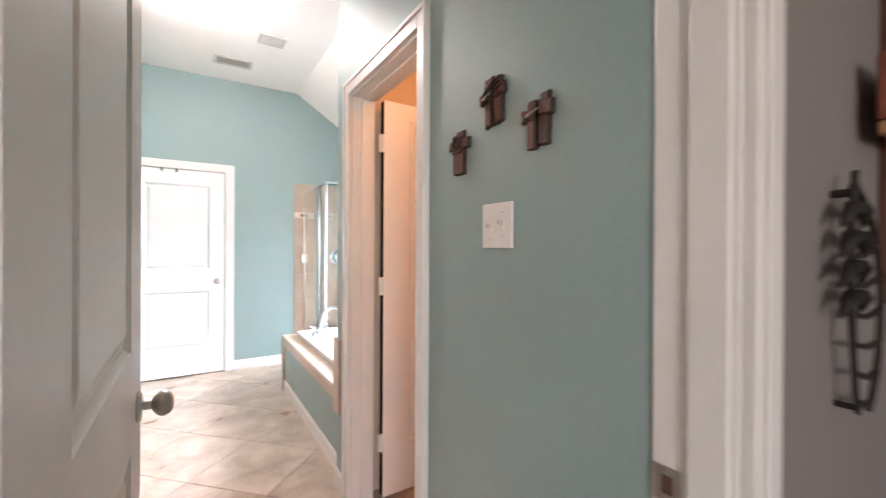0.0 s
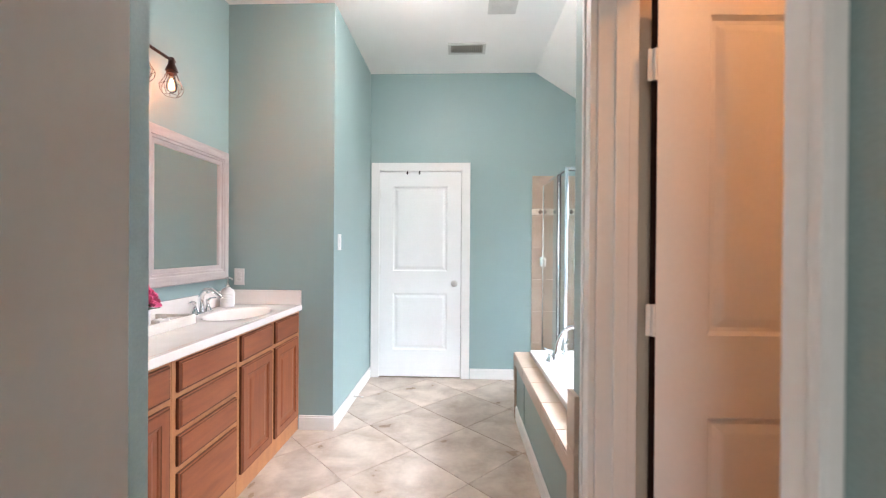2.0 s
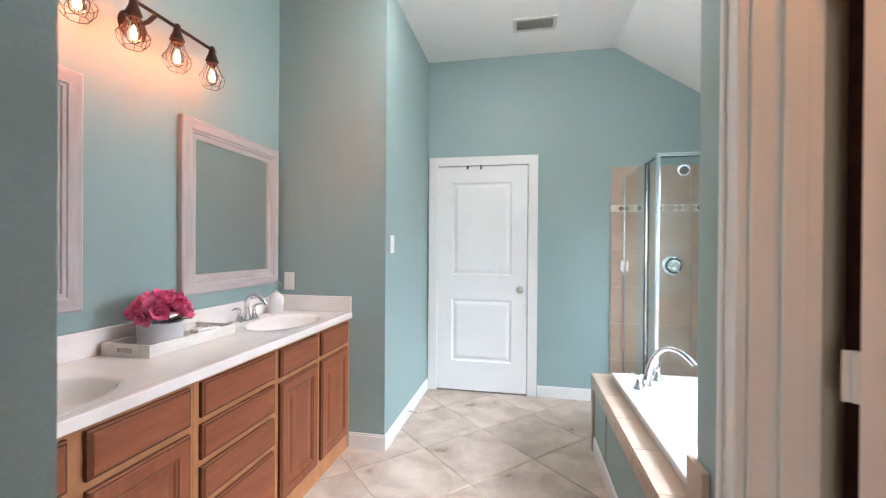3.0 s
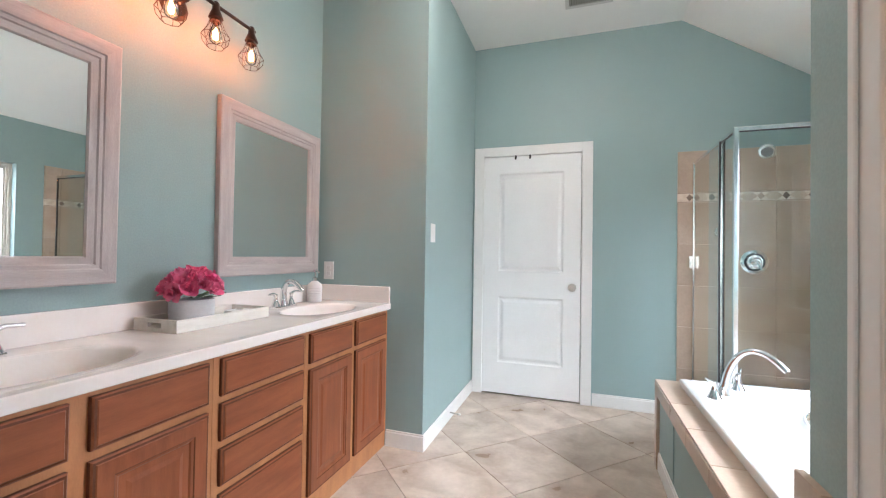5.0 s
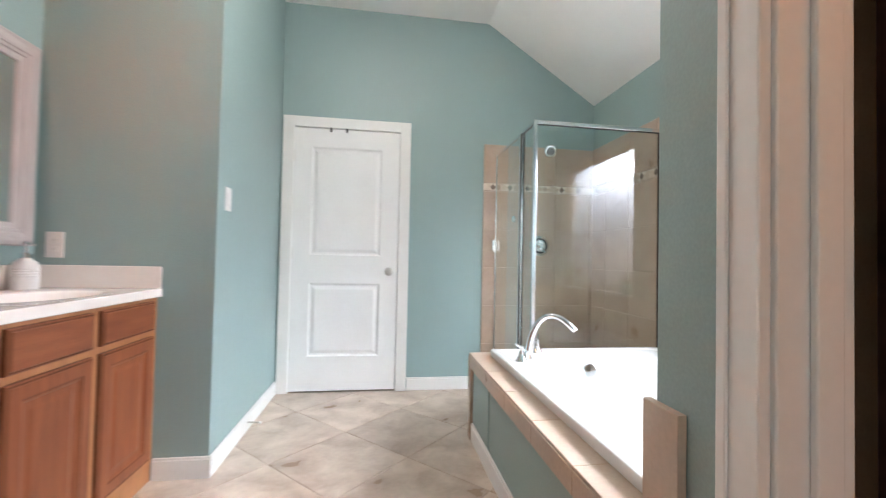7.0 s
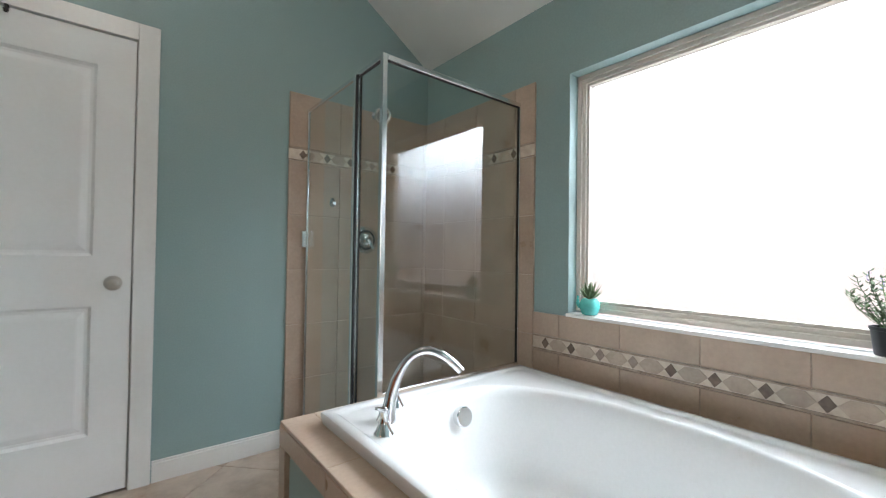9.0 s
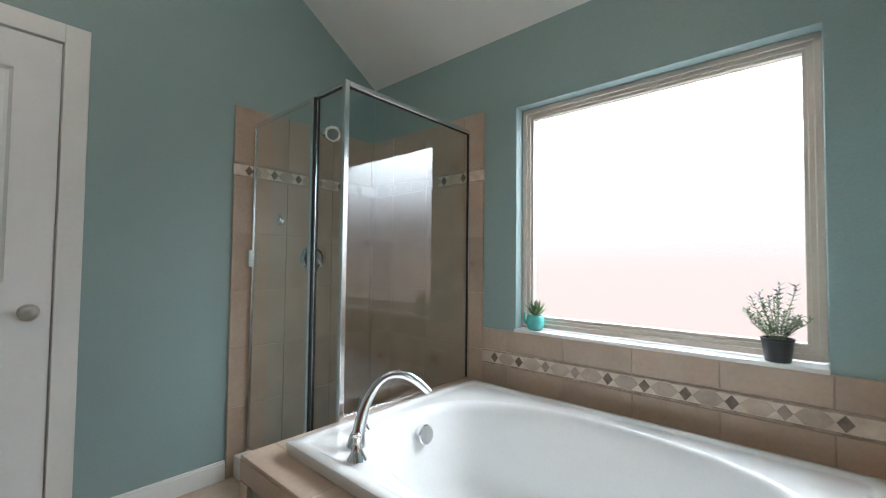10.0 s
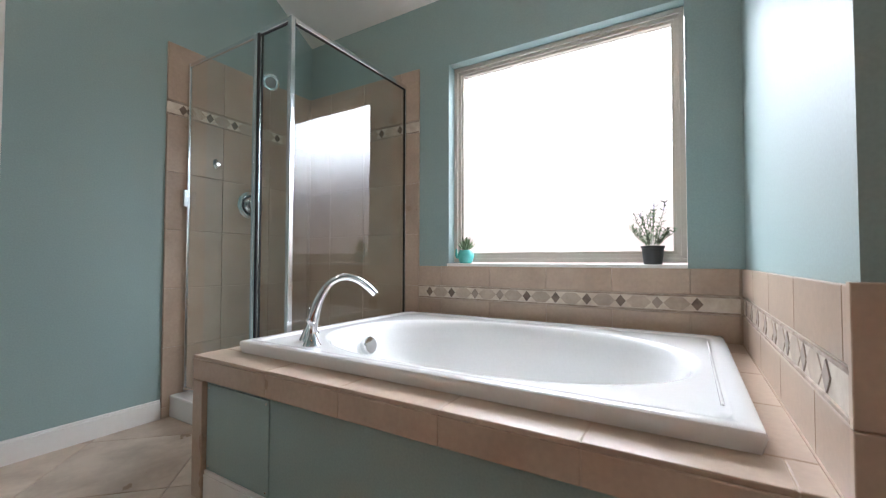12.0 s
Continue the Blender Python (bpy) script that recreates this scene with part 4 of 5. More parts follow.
# ---- wooden crosses ----
def wall_cross(y, z, w, h, style, turn, label):
    c = thing("wall_cross", label, "wall cross", "wooden crosses")
    # local x runs along the wall, -y out of it
    half = h / 2

    def board(x0, x1, z0, z1, t0, t1, name="board", rough=0.0022):
        """A split slat with chipped edges: a worn face inside a dark bevelled rim."""
        n = max(3, int((z1 - z0) / 0.011))
        m = max(2, int((x1 - x0) / 0.012))
        rim = [(x0 + (x1 - x0) * k / m, z0) for k in range(m)] + [(x1, z0 + (z1 - z0) * k / n) for k in range(n)]
        rim += [(x1 - (x1 - x0) * k / m, z1) for k in range(m)] + [(x0, z1 - (z1 - z0) * k / n) for k in range(n)]
        rim = [(px + random.uniform(-1, 1) * rough, pz + random.uniform(-1, 1) * rough * 1.4) for px, pz in rim]
        mx, mz = (x0 + x1) / 2, (z0 + z1) / 2
        inset = 0.0028
        bm = bmesh.new()
        loops = []
        for dep, cut in ((-t0, 0.0), (-t1 + 0.003, 0.0), (-t1, inset)):
            loops.append([bm.verts.new((px - cut * (1 if px > mx else -1), dep - (random.uniform(0, 0.0012) if cut else 0), pz - cut * (1 if pz > mz else -1)))
                          for px, pz in rim])
        for la, lb in zip(loops, loops[1:]):
            for k in range(len(rim)):
                kk = (k + 1) % len(rim)
                f = bm.faces.new((la[k], la[kk], lb[kk], lb[k]))
                f.material_index = 1
        bm.faces.new(loops[-1])
        bm.faces.new(loops[0][::-1])
        bmesh.ops.recalc_face_normals(bm, faces=bm.faces)
        part(name, bm, [RUSTIC, RIM_DARK], c)

    if style == 0:
        board(-w * 0.30, w * 0.26, -half, half * 0.72, 0.0, 0.012)
        board(-w * 0.5, w * 0.5, half * 0.14, half * 0.62, 0.003, 0.015, "crossbar")
        board(-w * 0.24, w * 0.22, -half * 0.05, half * 0.82, 0.015, 0.020)
        board(-w * 0.05, w * 0.30, half * 0.66, half * 1.0, 0.006, 0.017)
        ring = [(0.016 * math.cos(a), -0.022, half * 0.38 + 0.019 * math.sin(a)) for a in [2 * math.pi * k / 14 for k in range(14)]]
        part("ring", tube(bmesh.new(), ring, 0.0028, 6, True), IRON, c, "dark iron ring", True)
        part("ring_tongue", tube(bmesh.new(), [(0, -0.022, half * 0.38 - 0.018), (0.001, -0.023, half * 0.38 + 0.018)], 0.0026, 6), IRON, c, "", True)
    else:
        board(-w * 0.38, -0.007, -half, half * 0.86, 0.0, 0.014)
        board(0.006, w * 0.38, -half * 0.95, half, 0.0, 0.013)
        board(-0.007, 0.006, -half * 0.93, half * 0.84, 0.0, 0.006, "spacer", 0.0004)
        board(-w * 0.56, -0.009, half * 0.06, half * 0.52, 0.004, 0.018, "crossbar")
        board(0.008, w * 0.54, half * 0.12, half * 0.66, 0.004, 0.018, "crossbar")
        if style == 1:
            board(-w * 0.20, w * 0.16, half * 0.55, half * 1.02, 0.014, 0.022)
            for dz in (0.0, 0.012, -0.011):
                part("wire", tube(bmesh.new(), [(-w * 0.42, -0.019, half * 0.12 + dz), (-0.01, -0.025, half * 0.36 + dz), (w * 0.1, -0.026, half * 0.5 - dz),
                                                (w * 0.42, -0.019, half * 0.72 - dz)], 0.0028, 6), IRON, c, "twisted dark wire", True)
            part("wire", tube(bmesh.new(), [(-0.012, -0.016, half * 0.6), (0.0, -0.022, half * 0.1), (0.002, -0.016, -half * 0.7)], 0.004, 6), IRON, c, "", True)
        nail = [(-w * 0.30, -0.022, half * 0.20), (-w * 0.08, -0.024, half * 0.30), (w * 0.14, -0.022, half * 0.40)]
        part("nail", tube(bmesh.new(), nail, [0.0044, 0.0032, 0.0016], 8), NICKEL, c, "bright horseshoe nail", True)
        part("nail_head", lathe(bmesh.new(), [(0.007, -0.002), (0.0075, 0.002), (0.004, 0.004)], Matrix.Translation((-w * 0.32, -0.020, half * 0.19)) @ pose(0, 0, 0, 90), 12), IRON, c, "", True)
    c.matrix_world = pose(0.742, y, z, 0, 0, -90) @ pose(0, 0, 0, 0, turn, 0)


wall_cross(1.103, 1.561, 0.098, 0.125, 0, 1.5, "small dark brown wooden cross with an iron ring")
wall_cross(0.945, 1.663, 0.090, 0.122, 1, -2.0, "rough dark wooden cross wrapped with wire")
wall_cross(0.784, 1.573, 0.086, 0.120, 2, 1.0, "dark brown wooden cross with a bright nail")

# ---- bedroom wall pieces beside the entry ----
wc = thing("wooden_wall_cross", "large reddish wooden cross on the bedroom wall", "wall cross")
part("upright", boxes((1.42, 1.58, 0.350, 0.3845, 1.16, 2.0), bevel=0.006), RUSTIC, wc)
part("crossbar", boxes((1.23, 1.78, 0.325, 0.350, 1.545, 1.68), bevel=0.006), REDWOOD, wc)
part("lower_lip", boxes((1.24, 1.77, 0.322, 0.350, 1.518, 1.545), bevel=0.004), RUSTIC_LIGHT, wc, "lighter brown lower edge")
orn = thing("iron_wall_ornament", "black wrought-iron leaf ornament on the bedroom wall", "wall ornament")
OX, OY = 1.105, 0.352
spine = bezier((OX, OY, 1.405), (OX - 0.035, OY, 1.27), (OX - 0.01, OY, 1.12), (OX + 0.03, OY, 0.975), 16)
edge = bezier((OX, OY, 1.405), (OX + 0.17, OY - 0.01, 1.33), (OX + 0.16, OY - 0.01, 1.08), (OX + 0.10, OY, 0.965), 16)
part("spine", tube(bmesh.new(), spine, [0.008 - 0.0002 * k for k in range(17)]), IRON, orn, "", True)
part("outline", tube(bmesh.new(), edge, 0.006), IRON, orn, "", True)
part("hanger", tube(bmesh.new(), [(OX, OY, 1.40), (OX + 0.004, OY, 1.43)], 0.006), IRON, orn, "", True)
for k in range(5, 17, 2):
    sag = (spine[k] + edge[k]) / 2 - Vector((0, 0, 0.012))
    part("rung", tube(bmesh.new(), [spine[k], sag, edge[k]], 0.0055, 7), IRON, orn, "", True)
for k in range(2, 9, 2):
    p = spine[k]
    bm = bmesh.new()
    for dx, dz in ((-0.055, 0.018), (0.05, 0.012)):
        q = bezier(p, p + Vector((dx * 0.4, -0.012, dz)), p + Vector((dx, -0.010, dz * 0.2)), p + Vector((dx * 1.1, 0, -0.03)), 8)
        tube(bm, q, [0.004, 0.009, 0.013, 0.015, 0.014, 0.012, 0.009, 0.006, 0.002], 8)
    part("leaf", bm, IRON, orn, "", True)
part("wall_stud", tube(bmesh.new(), [(OX, 0.3848, 1.39), (OX, OY - 0.004, 1.39)], 0.008), IRON, orn, "", True)
part("wall_stud", tube(bmesh.new(), [(OX + 0.03, 0.3848, 0.985), (OX + 0.03, OY - 0.004, 0.985)], 0.006), IRON, orn, "", True)

# ---- on the vanity top ----
tray = thing("wooden_tray", "distressed white wooden tray with handle slots", "tray")
TX0, TX1, TY0, TY1 = -1.268, -1.045, 2.475, 2.94
tz = CT + 0.0006
part("bottom", boxes((TX0 + 0.01, TX1 - 0.01, TY0 + 0.01, TY1 - 0.01, tz, tz + 0.010)), TRAYW, tray)
for r in ((TX0, TX0 + 0.011, TY0, TY1), (TX1 - 0.011, TX1, TY0, TY1)):
    part("side", boxes((*r, tz, tz + 0.048), bevel=0.002), TRAYW, tray)
for y in (TY0, TY1 - 0.011):
    cxm = (TX0 + TX1) / 2
    bm = boxes((TX0 + 0.011, cxm - 0.035, y, y + 0.011, tz, tz + 0.048), (cxm + 0.035, TX1 - 0.011, y, y + 0.011, tz, tz + 0.048),
               (cxm - 0.035, cxm + 0.035, y, y + 0.011, tz, tz + 0.016), (cxm - 0.035, cxm + 0.035, y, y + 0.011, tz + 0.034, tz + 0.048))
    part("end", bm, TRAYW, tray, "tray end with a slotted handle")
tb = tz + 0.0105
PX, PY = -1.140, 2.615
fl = thing("flower_pot", "pink artificial peonies in a pale grey round pot", "flower pot")
part("pot", lathe(bmesh.new(), [(0.070, tb), (0.077, tb + 0.004), (0.081, tb + 0.05), (0.081, tb + 0.100), (0.074, tb + 0.102), (0.074, tb + 0.08)], Matrix.Translation((PX, PY, 0)), 32), POT_GREY, fl, "", True)


def petal(bm, m, ln, wd, curl):
    rows = []
    for i in range(5):
        t = i / 4
        wv = wd * math.sin(math.pi * min(1, 0.18 + 0.72 * t)) * (1 if t < 1 else 0.9)
        rows.append([bm.verts.new(m @ Vector((ln * t * math.cos(curl * t * 0.6), s * wv, ln * math.sin(curl * t) * 0.8 + 0.006 * abs(s) + random.uniform(-1, 1) * 0.003 * t)))
                     for s in (-1, -0.4, 0.4, 1)])
    for a, b in zip(rows, rows[1:]):
        for k in range(3):
            bm.faces.new((a[k], a[k + 1], b[k + 1], b[k]))


for q in range(24):
    cz = 1 - 0.84 * (q + 0.5) / 24
    cr = math.sqrt(1 - cz * cz)
    ca = q * 2.39996
    out = Vector((cr * math.cos(ca), cr * math.sin(ca), cz))
    base = Matrix.Translation((PX + out.x * 0.082, PY + out.y * 0.086, tb + 0.118 + out.z * 0.072)) @ out.to_track_quat("Z", "Y").to_matrix().to_4x4()
    bm = bmesh.new()
    for layer, (n, tilt, ln) in enumerate(((4, -68, 0.022), (6, -44, 0.034), (8, -14, 0.043))):
        for k in range(n):
            petal(bm, base @ pose(0, 0, 0, 0, 0, 360 * k / n + layer * 21 + random.uniform(-12, 12)) @ pose(0, 0, 0, 0, tilt + random.uniform(-12, 12)),
                  ln * random.uniform(0.85, 1.2), 0.019, random.uniform(0.2, 0.9))
    part("blossom", bm, PINK, fl, "", True)
for ang, tilt, ln in ((-38, 4, 0.085), (-16, -6, 0.095), (8, 6, 0.088), (30, 0, 0.080), (150, 6, 0.080)):
    a = radians(ang)
    bm = bmesh.new()
    petal(bm, Matrix.Translation((PX + 0.045 * math.cos(a), PY + 0.045 * math.sin(a), tb + 0.104)) @ pose(0, 0, 0, 0, 0, ang) @ pose(0, 0, 0, 0, tilt), ln, 0.018, 0.25)
    part("leaf", bm, LEAF, fl, "dark green leaf", True)
cup = thing("cup", "small blue-grey cup on the tray", "cup")
part("body", lathe(bmesh.new(), [(0.026, tb), (0.030, tb + 0.003), (0.033, tb + 0.085), (0.030, tb + 0.085), (0.027, tb + 0.01)], Matrix.Translation((-1.215, 2.745, 0)), 24), CUP_BLUE, cup, "", True)
soapbar = thing("soap_bar", "small white bar of soap on the tray", "soap")
part("bar", boxes((-1.215, -1.165, 2.84, 2.915, tb, tb + 0.022), bevel=0.008), PLASTIC, soapbar, "", True)

soap = thing("soap_dispenser", "pale ceramic soap dispenser with a pump", "soap dispenser")
m = Matrix.Translation((-1.215, 3.525, CT + 0.0005))
prof = [(0.038, 0), (0.043, 0.004), (0.044, 0.05)]
prof += [(0.0455 if k % 2 else 0.0435, 0.054 + 0.005 * k) for k in range(9)]
prof += [(0.042, 0.102), (0.037, 0.114), (0.022, 0.124), (0.017, 0.132)]
part("bottle", lathe(bmesh.new(), prof, m, 28), SOAP, soap, "", True)
bm = lathe(bmesh.new(), [(0.018, 0.131), (0.019, 0.150), (0.008, 0.153), (0.008, 0.186), (0.015, 0.188), (0.015, 0.200), (0.006, 0.203)], m, 18)
tube(bm, [(-1.215, 3.525, CT + 0.195), (-1.178, 3.500, CT + 0.196), (-1.160, 3.488, CT + 0.186)], 0.0055)
part("pump", bm, CHROME, soap, "chrome pump", True)

# ---- window sill plants ----
SILL = W_Z0 + 0.0125
suc = thing("succulent", "spiky green succulent in a round turquoise pot", "plant")
sx, sy = 2.040, 3.575
part("pot", lathe(bmesh.new(), [(0.028, SILL), (0.036, SILL + 0.006), (0.046, SILL + 0.035), (0.043, SILL + 0.062), (0.034, SILL + 0.076), (0.030, SILL + 0.074), (0.028, SILL + 0.06)],
                  Matrix.Translation((sx, sy, 0)), 24), POT_TEAL, suc, "turquoise glazed pot", True)
part("pot_spout", tube(bmesh.new(), bezier((sx, sy + 0.040, SILL + 0.04), (sx, sy + 0.062, SILL + 0.03), (sx, sy + 0.066, SILL + 0.05), (sx, sy + 0.062, SILL + 0.085), 8),
                       [0.014 - 0.0012 * k for k in range(9)], 10), POT_TEAL, suc, "", True)


def blade(bm, base, tip, w):
    base, tip = Vector(base), Vector(tip)
    d = tip - base
    u = d.cross(Vector((0, 0, 1)))
    u = u.normalized() if u.length > 1e-6 else Vector((1, 0, 0))
    n = u.cross(d).normalized()
    mid = base + d * 0.45 - n * d.length * 0.06
    a = [bm.verts.new(p) for p in (base + u * w * 0.6, base - u * w * 0.6, mid - u * w, tip, mid + u * w, mid + n * w * 0.5)]
    for f in ((0, 1, 5), (1, 2, 5), (2, 3, 5), (3, 4, 5), (4, 0, 5)):
        bm.faces.new([a[i] for i in f])


for k in range(40):
    a = k * 2.399
    el = radians(20 + 65 * (1 - k / 40) if k > 6 else 85)
    ln = 0.060 + 0.028 * random.random()
    c = Vector((sx, sy, SILL + 0.072))
    bm = bmesh.new()
    blade(bm, c, c + Vector((math.cos(a) * math.cos(el), math.sin(a) * math.cos(el), math.sin(el))) * ln + Vector((0, 0, 0.01)), 0.0085)
    part("leaf", bm, SAGE, suc)
herb = thing("potted_herb", "wispy green lavender sprigs in a small black pot", "plant")
hx, hy = 2.035, 2.622
part("pot", lathe(bmesh.new(), [(0.036, SILL), (0.038, SILL + 0.003), (0.046, SILL + 0.072), (0.049, SILL + 0.073), (0.049, SILL + 0.083), (0.044, SILL + 0.083), (0.042, SILL + 0.068)],
                  Matrix.Translation((hx, hy, 0)), 24), POT_BLACK, herb, "black plastic pot", True)
part("soil", lathe(bmesh.new(), [(0.043, SILL + 0.066), (0.042, SILL + 0.071)], Matrix.Translation((hx, hy, 0)), 20), SOIL, herb)
for k in range(20):
    a = k * 2.399
    sp = 0.02 + 0.09 * random.random()
    ht = random.uniform(0.06, 0.15) if k % 4 else random.uniform(0.14, 0.20)
    p0 = Vector((hx + 0.02 * math.cos(a), hy + 0.02 * math.sin(a), SILL + 0.068))
    p3 = Vector((min(hx + sp * math.cos(a) * 0.6, 2.085), hy + sp * math.sin(a), SILL + 0.075 + ht))
    pts = bezier(p0, p0 + Vector((0, 0, ht * 0.5)), p3 - Vector((0, 0, ht * 0.3)), p3, 10)
    bm = tube(bmesh.new(), pts, 0.0013, 5)
    for i in range(2, 11):
        for j in range(3):
            b = random.uniform(0, 6.28)
            lx = 0.022 * random.uniform(0.6, 1.2)
            blade(bm, pts[i], pts[i] + Vector((math.cos(b) * lx * 0.8, math.sin(b) * lx, lx * 0.6)), 0.0036)
    part("sprig", bm, SAGE, herb)
    if k % 4 == 0:
        bm = bmesh.new()
        for j in range(9):
            b = random.uniform(0, 6.28)
            q = p3 + Vector((0, 0, -0.004 * j))
            blade(bm, q, q + Vector((math.cos(b) * 0.008, math.sin(b) * 0.008, 0.006)), 0.003)
        part("flower", bm, LILAC, herb, "pale lilac flower")


# ---- tiles ----
def tile_mesh(w, h, t, mat, name, bevel=0.0015):
    """A wall tile in the x-z plane, front to -y, its corner at the origin."""
    bm = boxes((0, w, -t, 0, 0, h))
    front = [e for e in bm.edges if all(v.co.y < -t / 2 for v in e.verts)]
    bmesh.ops.bevel(bm, geom=front, offset=bevel, segments=1, affect="EDGES")
    return mesh_from(bm, name, mat)


TILE_CACHE = {}
TW, GAP = 0.309, 0.0022


def lay(parent, m, w, z0, z1, u0=0.0, t=0.011, rows=None):
    """Cover a strip of wall, w wide, from z0 to z1 with tiles; m carries local x along the wall and -y out of it."""
    zz = rows or [z0, z1]
    for za, zb in zip(zz, zz[1:]):
        u = u0
        while u < w - 0.01:
            a, b = max(u, 0.0), min(u + TW, w)
            if b - a > 0.012:
                key = (round(b - a, 3), round(zb - za, 3), t)
                if key not in TILE_CACHE:
                    TILE_CACHE[key] = tile_mesh(b - a - GAP, zb - za - GAP, t, WALL_TILE, "tile")
                ob = new("tile", TILE_CACHE[key])
                ob.parent = parent
                ob.matrix_local = m @ Matrix.Translation((a + GAP / 2, 0, za + GAP / 2))
            u += TW


def poly_mesh(pts, t, mat, name):
    bm = bmesh.new()
    f = [bm.verts.new((x, -t, z)) for x, z in pts]
    b = [bm.verts.new((x * 1.03, 0, z * 1.03)) for x, z in pts]
    bm.faces.new(f)
    for k in range(len(pts)):
        bm.faces.new((f[k], b[k], b[(k + 1) % len(pts)], f[(k + 1) % len(pts)]))
    bmesh.ops.recalc_face_normals(bm, faces=bm.faces)
    return mesh_from(bm, name, mat)


BH = 0.074
dw, dh, st = 0.022, 0.027, 0.149
D_DARK = poly_mesh([(-dw, 0), (0, -dh), (dw, 0), (0, dh)], 0.0105, BAND_DARK, "diamond")
D_PALE = poly_mesh([(-dw, 0), (0, -dh), (dw, 0), (0, dh)], 0.0105, BAND_PALE, "diamond")
HEXA = poly_mesh([(-st / 2 + dw + 0.001, 0), (-0.024, -dh), (0.024, -dh), (st / 2 - dw - 0.001, 0), (0.024, dh), (-0.024, dh)], 0.010, BAND_MID, "mosaic_stone")


def band(parent, m, w, z, first, pattern="dddppddddpd"):
    """A mosaic border centred on height z, with diamonds every st from first on."""
    bm = boxes((0, w, -0.008, 0, z - BH / 2, z + BH / 2))
    ob = part("band_bed", bm, BAND, parent, "cream mosaic border")
    ob.matrix_local = m
    for s in (-1, 1):
        bm = boxes((0, w, -0.0125, 0, z + s * (BH / 2 - 0.004) - 0.0035, z + s * (BH / 2 - 0.004) + 0.0035), bevel=0.001)
        ob = part("liner", bm, BAND_EDGE, parent, "thin brown liner strip")
        ob.matrix_local = m
    k = 0
    u = first
    while u < w - dw:
        for me, off in ((D_PALE if pattern[k % len(pattern)] == "p" else D_DARK, 0.0), (HEXA, st / 2)):
            if off and u + off + st / 2 > w:
                continue
            o = new(me.name, me)
            o.parent = parent
            o.matrix_local = m @ Matrix.Translation((u + off, 0, z))
        u += st
        k += 1


def tiled_wall(name, bed, label):
    return structure(name, boxes(bed), WALL_GROUT, label)


# shower back wall
tw = tiled_wall("tile_north", (1.050, 2.006, 4.842, 4.85, 0.0, 1.990), "tan ceramic shower tile with a mosaic border")
m = Matrix.Translation((1.048, 4.846, 0))
lay(tw, m, 0.96, 0, 0, rows=[0.0, 0.055, 0.365, 0.675, 0.985, 1.295, 1.604])
lay(tw, m, 0.96, 0, 0, rows=[1.680, 1.992])
band(tw, m, 0.958, 1.642, 0.080, "dddpdd")
# shower side wall
tw = tiled_wall("tile_east_shower", (2.007, 2.015, 3.880, 4.842, 0.0, 1.992), "tan ceramic shower tile with a mosaic border")
m = Matrix.Translation((2.011, 4.840, 0)) @ pose(0, 0, 0, 0, 0, -90)
lay(tw, m, 0.963, 0, 0, rows=[0.0, 0.055, 0.365, 0.675, 0.985, 1.295, 1.604], u0=-0.10)
lay(tw, m, 0.963, 0, 0, rows=[1.680, 1.996], u0=-0.10)
band(tw, m, 0.963, 1.642, 0.07, "dpddddd")
# wall over the tub
tw = tiled_wall("tile_east_tub", (2.007, 2.015, 2.296, 3.878, 0.478, 0.792), "tan tile splash with a diamond mosaic border")
m = Matrix.Translation((2.011, 3.876, 0)) @ pose(0, 0, 0, 0, 0, -90)
lay(tw, m, 1.568, 0, 0, rows=[0.490, 0.604], u0=-0.15)
lay(tw, m, 1.568, 0, 0, rows=[0.683, 0.794], u0=-0.15)
band(tw, m, 1.568, 0.643, 0.079, "ddppddddpdd")
# wing wall splash and its end
tw = tiled_wall("tile_wing", (0.735, 2.006, 2.287, 2.293, 0.478, 0.792), "tan tile splash with a diamond mosaic border")
m = Matrix.Translation((2.000, 2.290, 0)) @ pose(0, 0, 0, 0, 0, 180)
lay(tw, m, 1.262, 0, 0, rows=[0.490, 0.604], u0=-0.16)
lay(tw, m, 1.262, 0, 0, rows=[0.683, 0.794], u0=0.0)
band(tw, m, 1.262, 0.643, 0.10, "pppppppp")
m = Matrix.Translation((0.740, 2.302, 0)) @ pose(0, 0, 0, 0, 0, -90)
for za, zb in ((0.40, 0.604), (0.604, 0.800)):
    ob = new("tile", tile_mesh(0.090, zb - za - GAP, 0.016, WALL_TILE, "tile"))
    ob.parent = tw
    ob.matrix_local = m @ Matrix.Translation((0, 0, za))
# deck: top and front edge
ys = [3.993, 3.588, 3.280, 2.970, 2.660, 2.350, 2.300]


part("grout_bed", boxes((0.769, 0.884, 2.302, 3.989, 0.4782, 0.4884), (0.7675, 0.784, 2.302, 3.989, 0.410, 0.4765),
                        (0.886, 2.003, 2.302, 2.394, 0.4782, 0.4884), (0.886, 2.003, 3.872, 3.989, 0.4782, 0.4884), (0.77, 2.003, 2.2995, 2.3045, 0.4885, 0.4935)), WALL_GROUT, surround, "tan grout")


def slab_tile(x0, x1, y0, y1, z0, z1):
    me = mesh_from(boxes((0, x1 - x0, 0, y1 - y0, 0, z1 - z0), bevel=0.0025), "tile", WALL_TILE)
    piece("tile", me, surround, (x0, y0, z0))


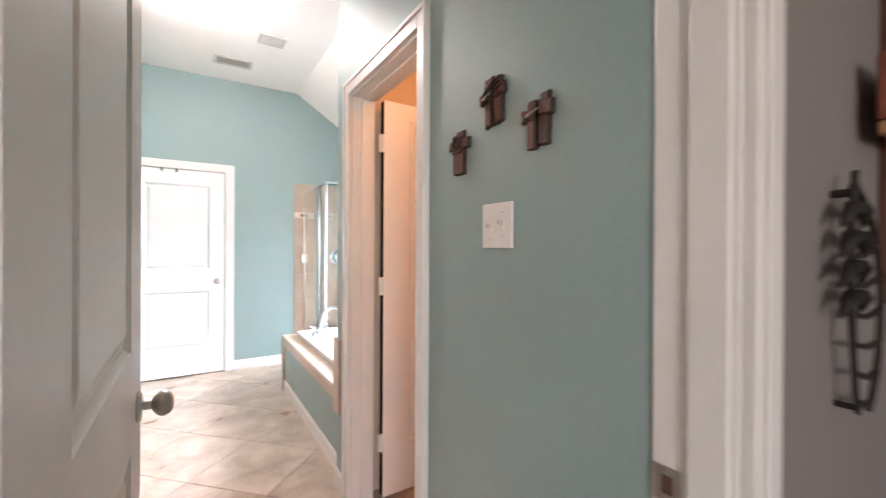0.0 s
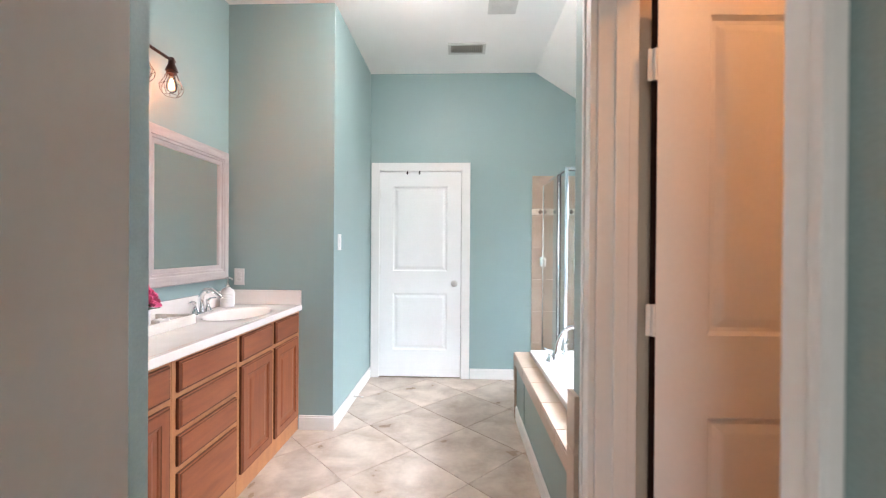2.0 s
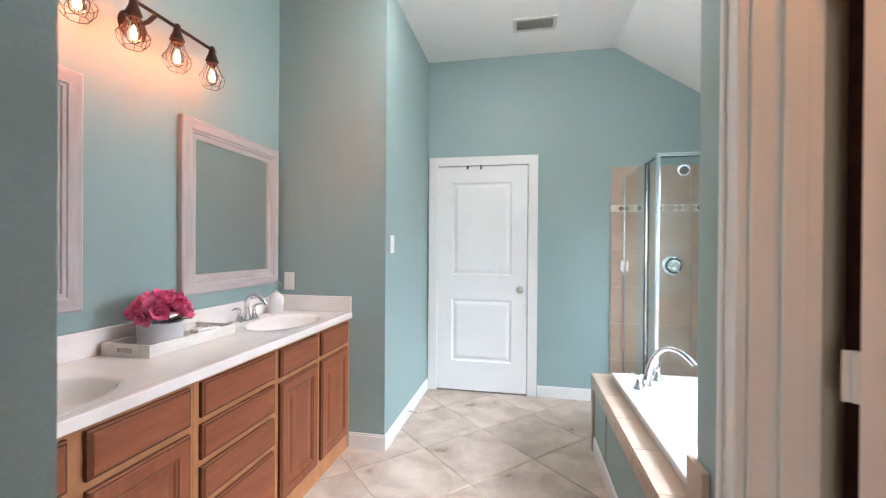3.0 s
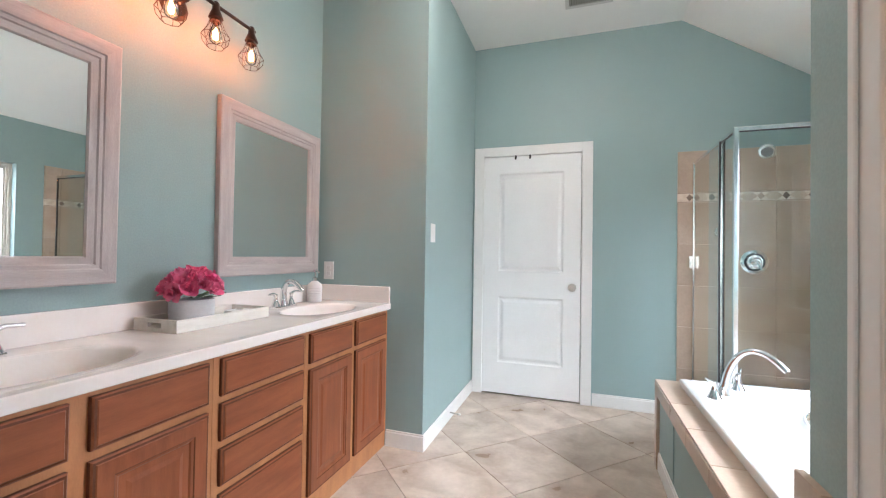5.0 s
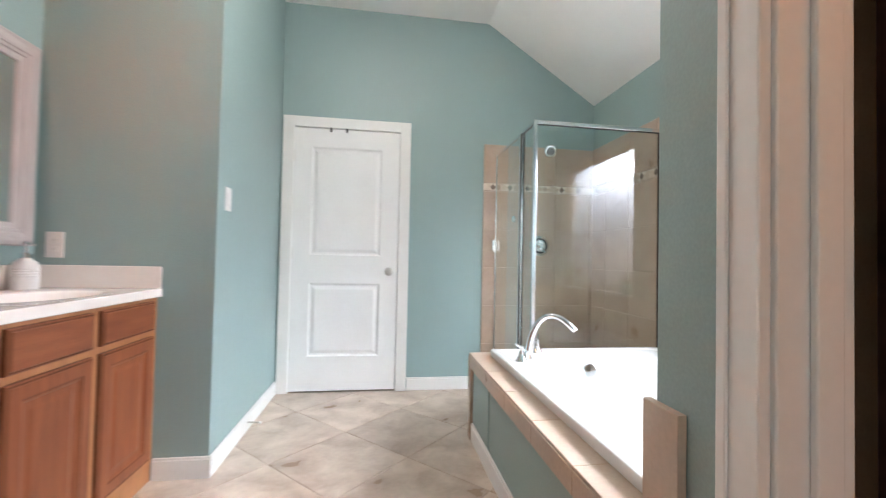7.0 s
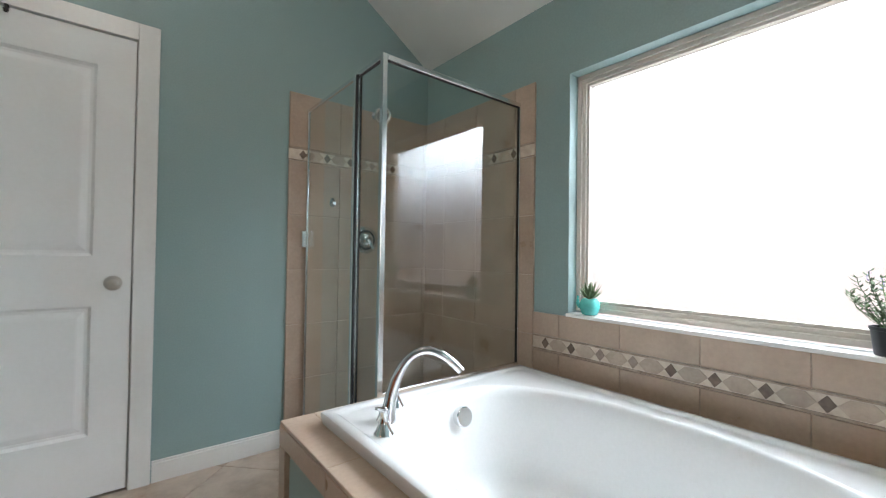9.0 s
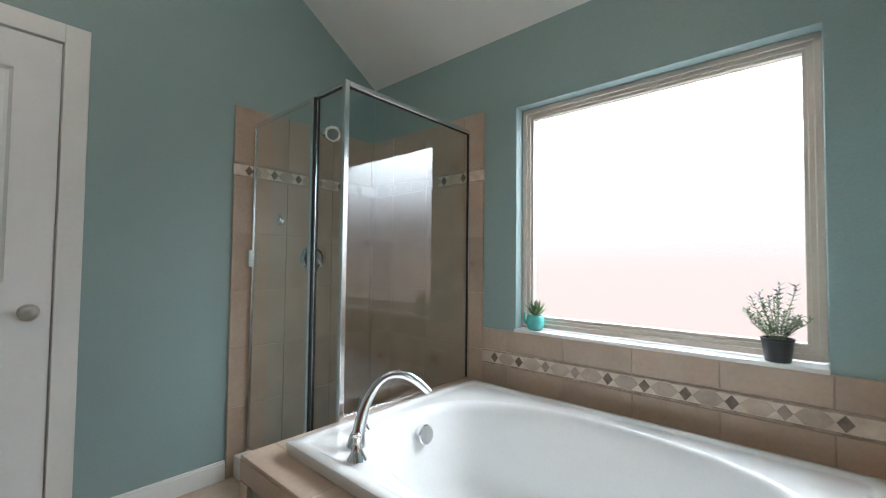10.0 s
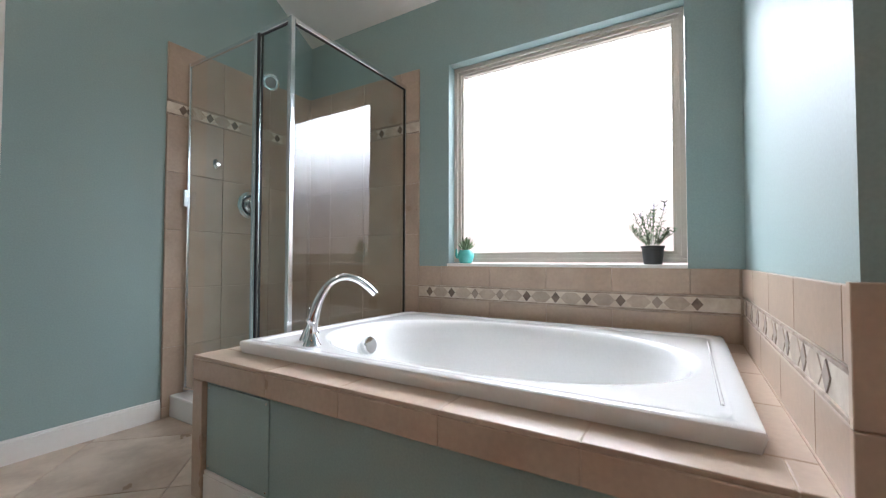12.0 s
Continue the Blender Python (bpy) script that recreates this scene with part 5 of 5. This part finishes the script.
for ya, yb in zip(ys, ys[1:]):
    slab_tile(0.768, 0.885, yb + GAP / 2, ya - GAP / 2, 0.4785, 0.490)
    slab_tile(0.766, 0.7865, yb + GAP / 2, ya - GAP / 2, 0.408, 0.4775)
slab_tile(0.766, 0.7865, 3.932, 3.992, 0.0, 0.4045)
xs = [0.8885, 1.20, 1.51, 1.82, 2.006]
for xa, xb in zip(xs, xs[1:]):
    slab_tile(xa, xb - GAP, 3.870, 3.992, 0.4785, 0.490)
    slab_tile(xa, xb - GAP, 2.3015, 2.395, 0.4785, 0.490)
for ya, yb in ((2.399, 2.7), (2.703, 3.0), (3.003, 3.3), (3.303, 3.6), (3.603, 3.867)):
    slab_tile(1.885, 2.004, ya, yb, 0.4785, 0.490)
# surround's shower side
for k in range(3):
    for z0, z1 in ((0.03, 0.18), (0.183, 0.475)):
        slab_tile(1.20 + 0.27 * k, 1.466 + 0.27 * k, 3.9925, 4.0, z0, z1)

# floor tiles laid on the diagonal, cut by the walls
SIDE, FG = 0.4935, 0.0038
half = SIDE / 2 - FG / 2
TX, TY = 0.0505, 3.765
diag = SIDE * math.sqrt(2)


def clipped(pts, x0, x1, y0, y1):
    for axis, lim, sign in ((0, x0, 1), (0, x1, -1), (1, y0, 1), (1, y1, -1)):
        out = []
        for k in range(len(pts)):
            p, q = pts[k], pts[(k + 1) % len(pts)]
            ip, iq = sign * (p[axis] - lim) >= 0, sign * (q[axis] - lim) >= 0
            if ip:
                out.append(p)
            if ip != iq:
                t = (lim - p[axis]) / (q[axis] - p[axis])
                out.append((p[0] + t * (q[0] - p[0]), p[1] + t * (q[1] - p[1])))
        pts = out
        if not pts:
            return pts
    return pts


hd = half * math.sqrt(2)
for i in range(-8, 9):
    for j in range(-8, 9):
        cx, cy = TX + (i + j) * diag / 2, TY + (i - j) * diag / 2
        pts = clipped([(cx - hd, cy), (cx, cy - hd), (cx + hd, cy), (cx, cy + hd)], -1.30, 2.013, 0.453, 4.848)
        if len(pts) < 3:
            continue
        bm = bmesh.new()
        lo = [bm.verts.new((x - cx, y - cy, -0.010)) for x, y in pts]
        mi = [bm.verts.new((x - cx, y - cy, -0.0015)) for x, y in pts]
        gx, gy = sum(p[0] for p in pts) / len(pts), sum(p[1] for p in pts) / len(pts)
        hi = []
        for x, y in pts:
            d = Vector((gx - x, gy - y))
            d = d.normalized() * 0.0025
            hi.append(bm.verts.new((x + d.x - cx, y + d.y - cy, 0.0)))
        bm.faces.new(hi)
        for k in range(len(pts)):
            kk = (k + 1) % len(pts)
            bm.faces.new((lo[k], lo[kk], mi[kk], mi[k]))
            bm.faces.new((mi[k], mi[kk], hi[kk], hi[k]))
        piece("tile", mesh_from(bm, "tile", FLOOR_TILE), floor, (cx, cy, 0))
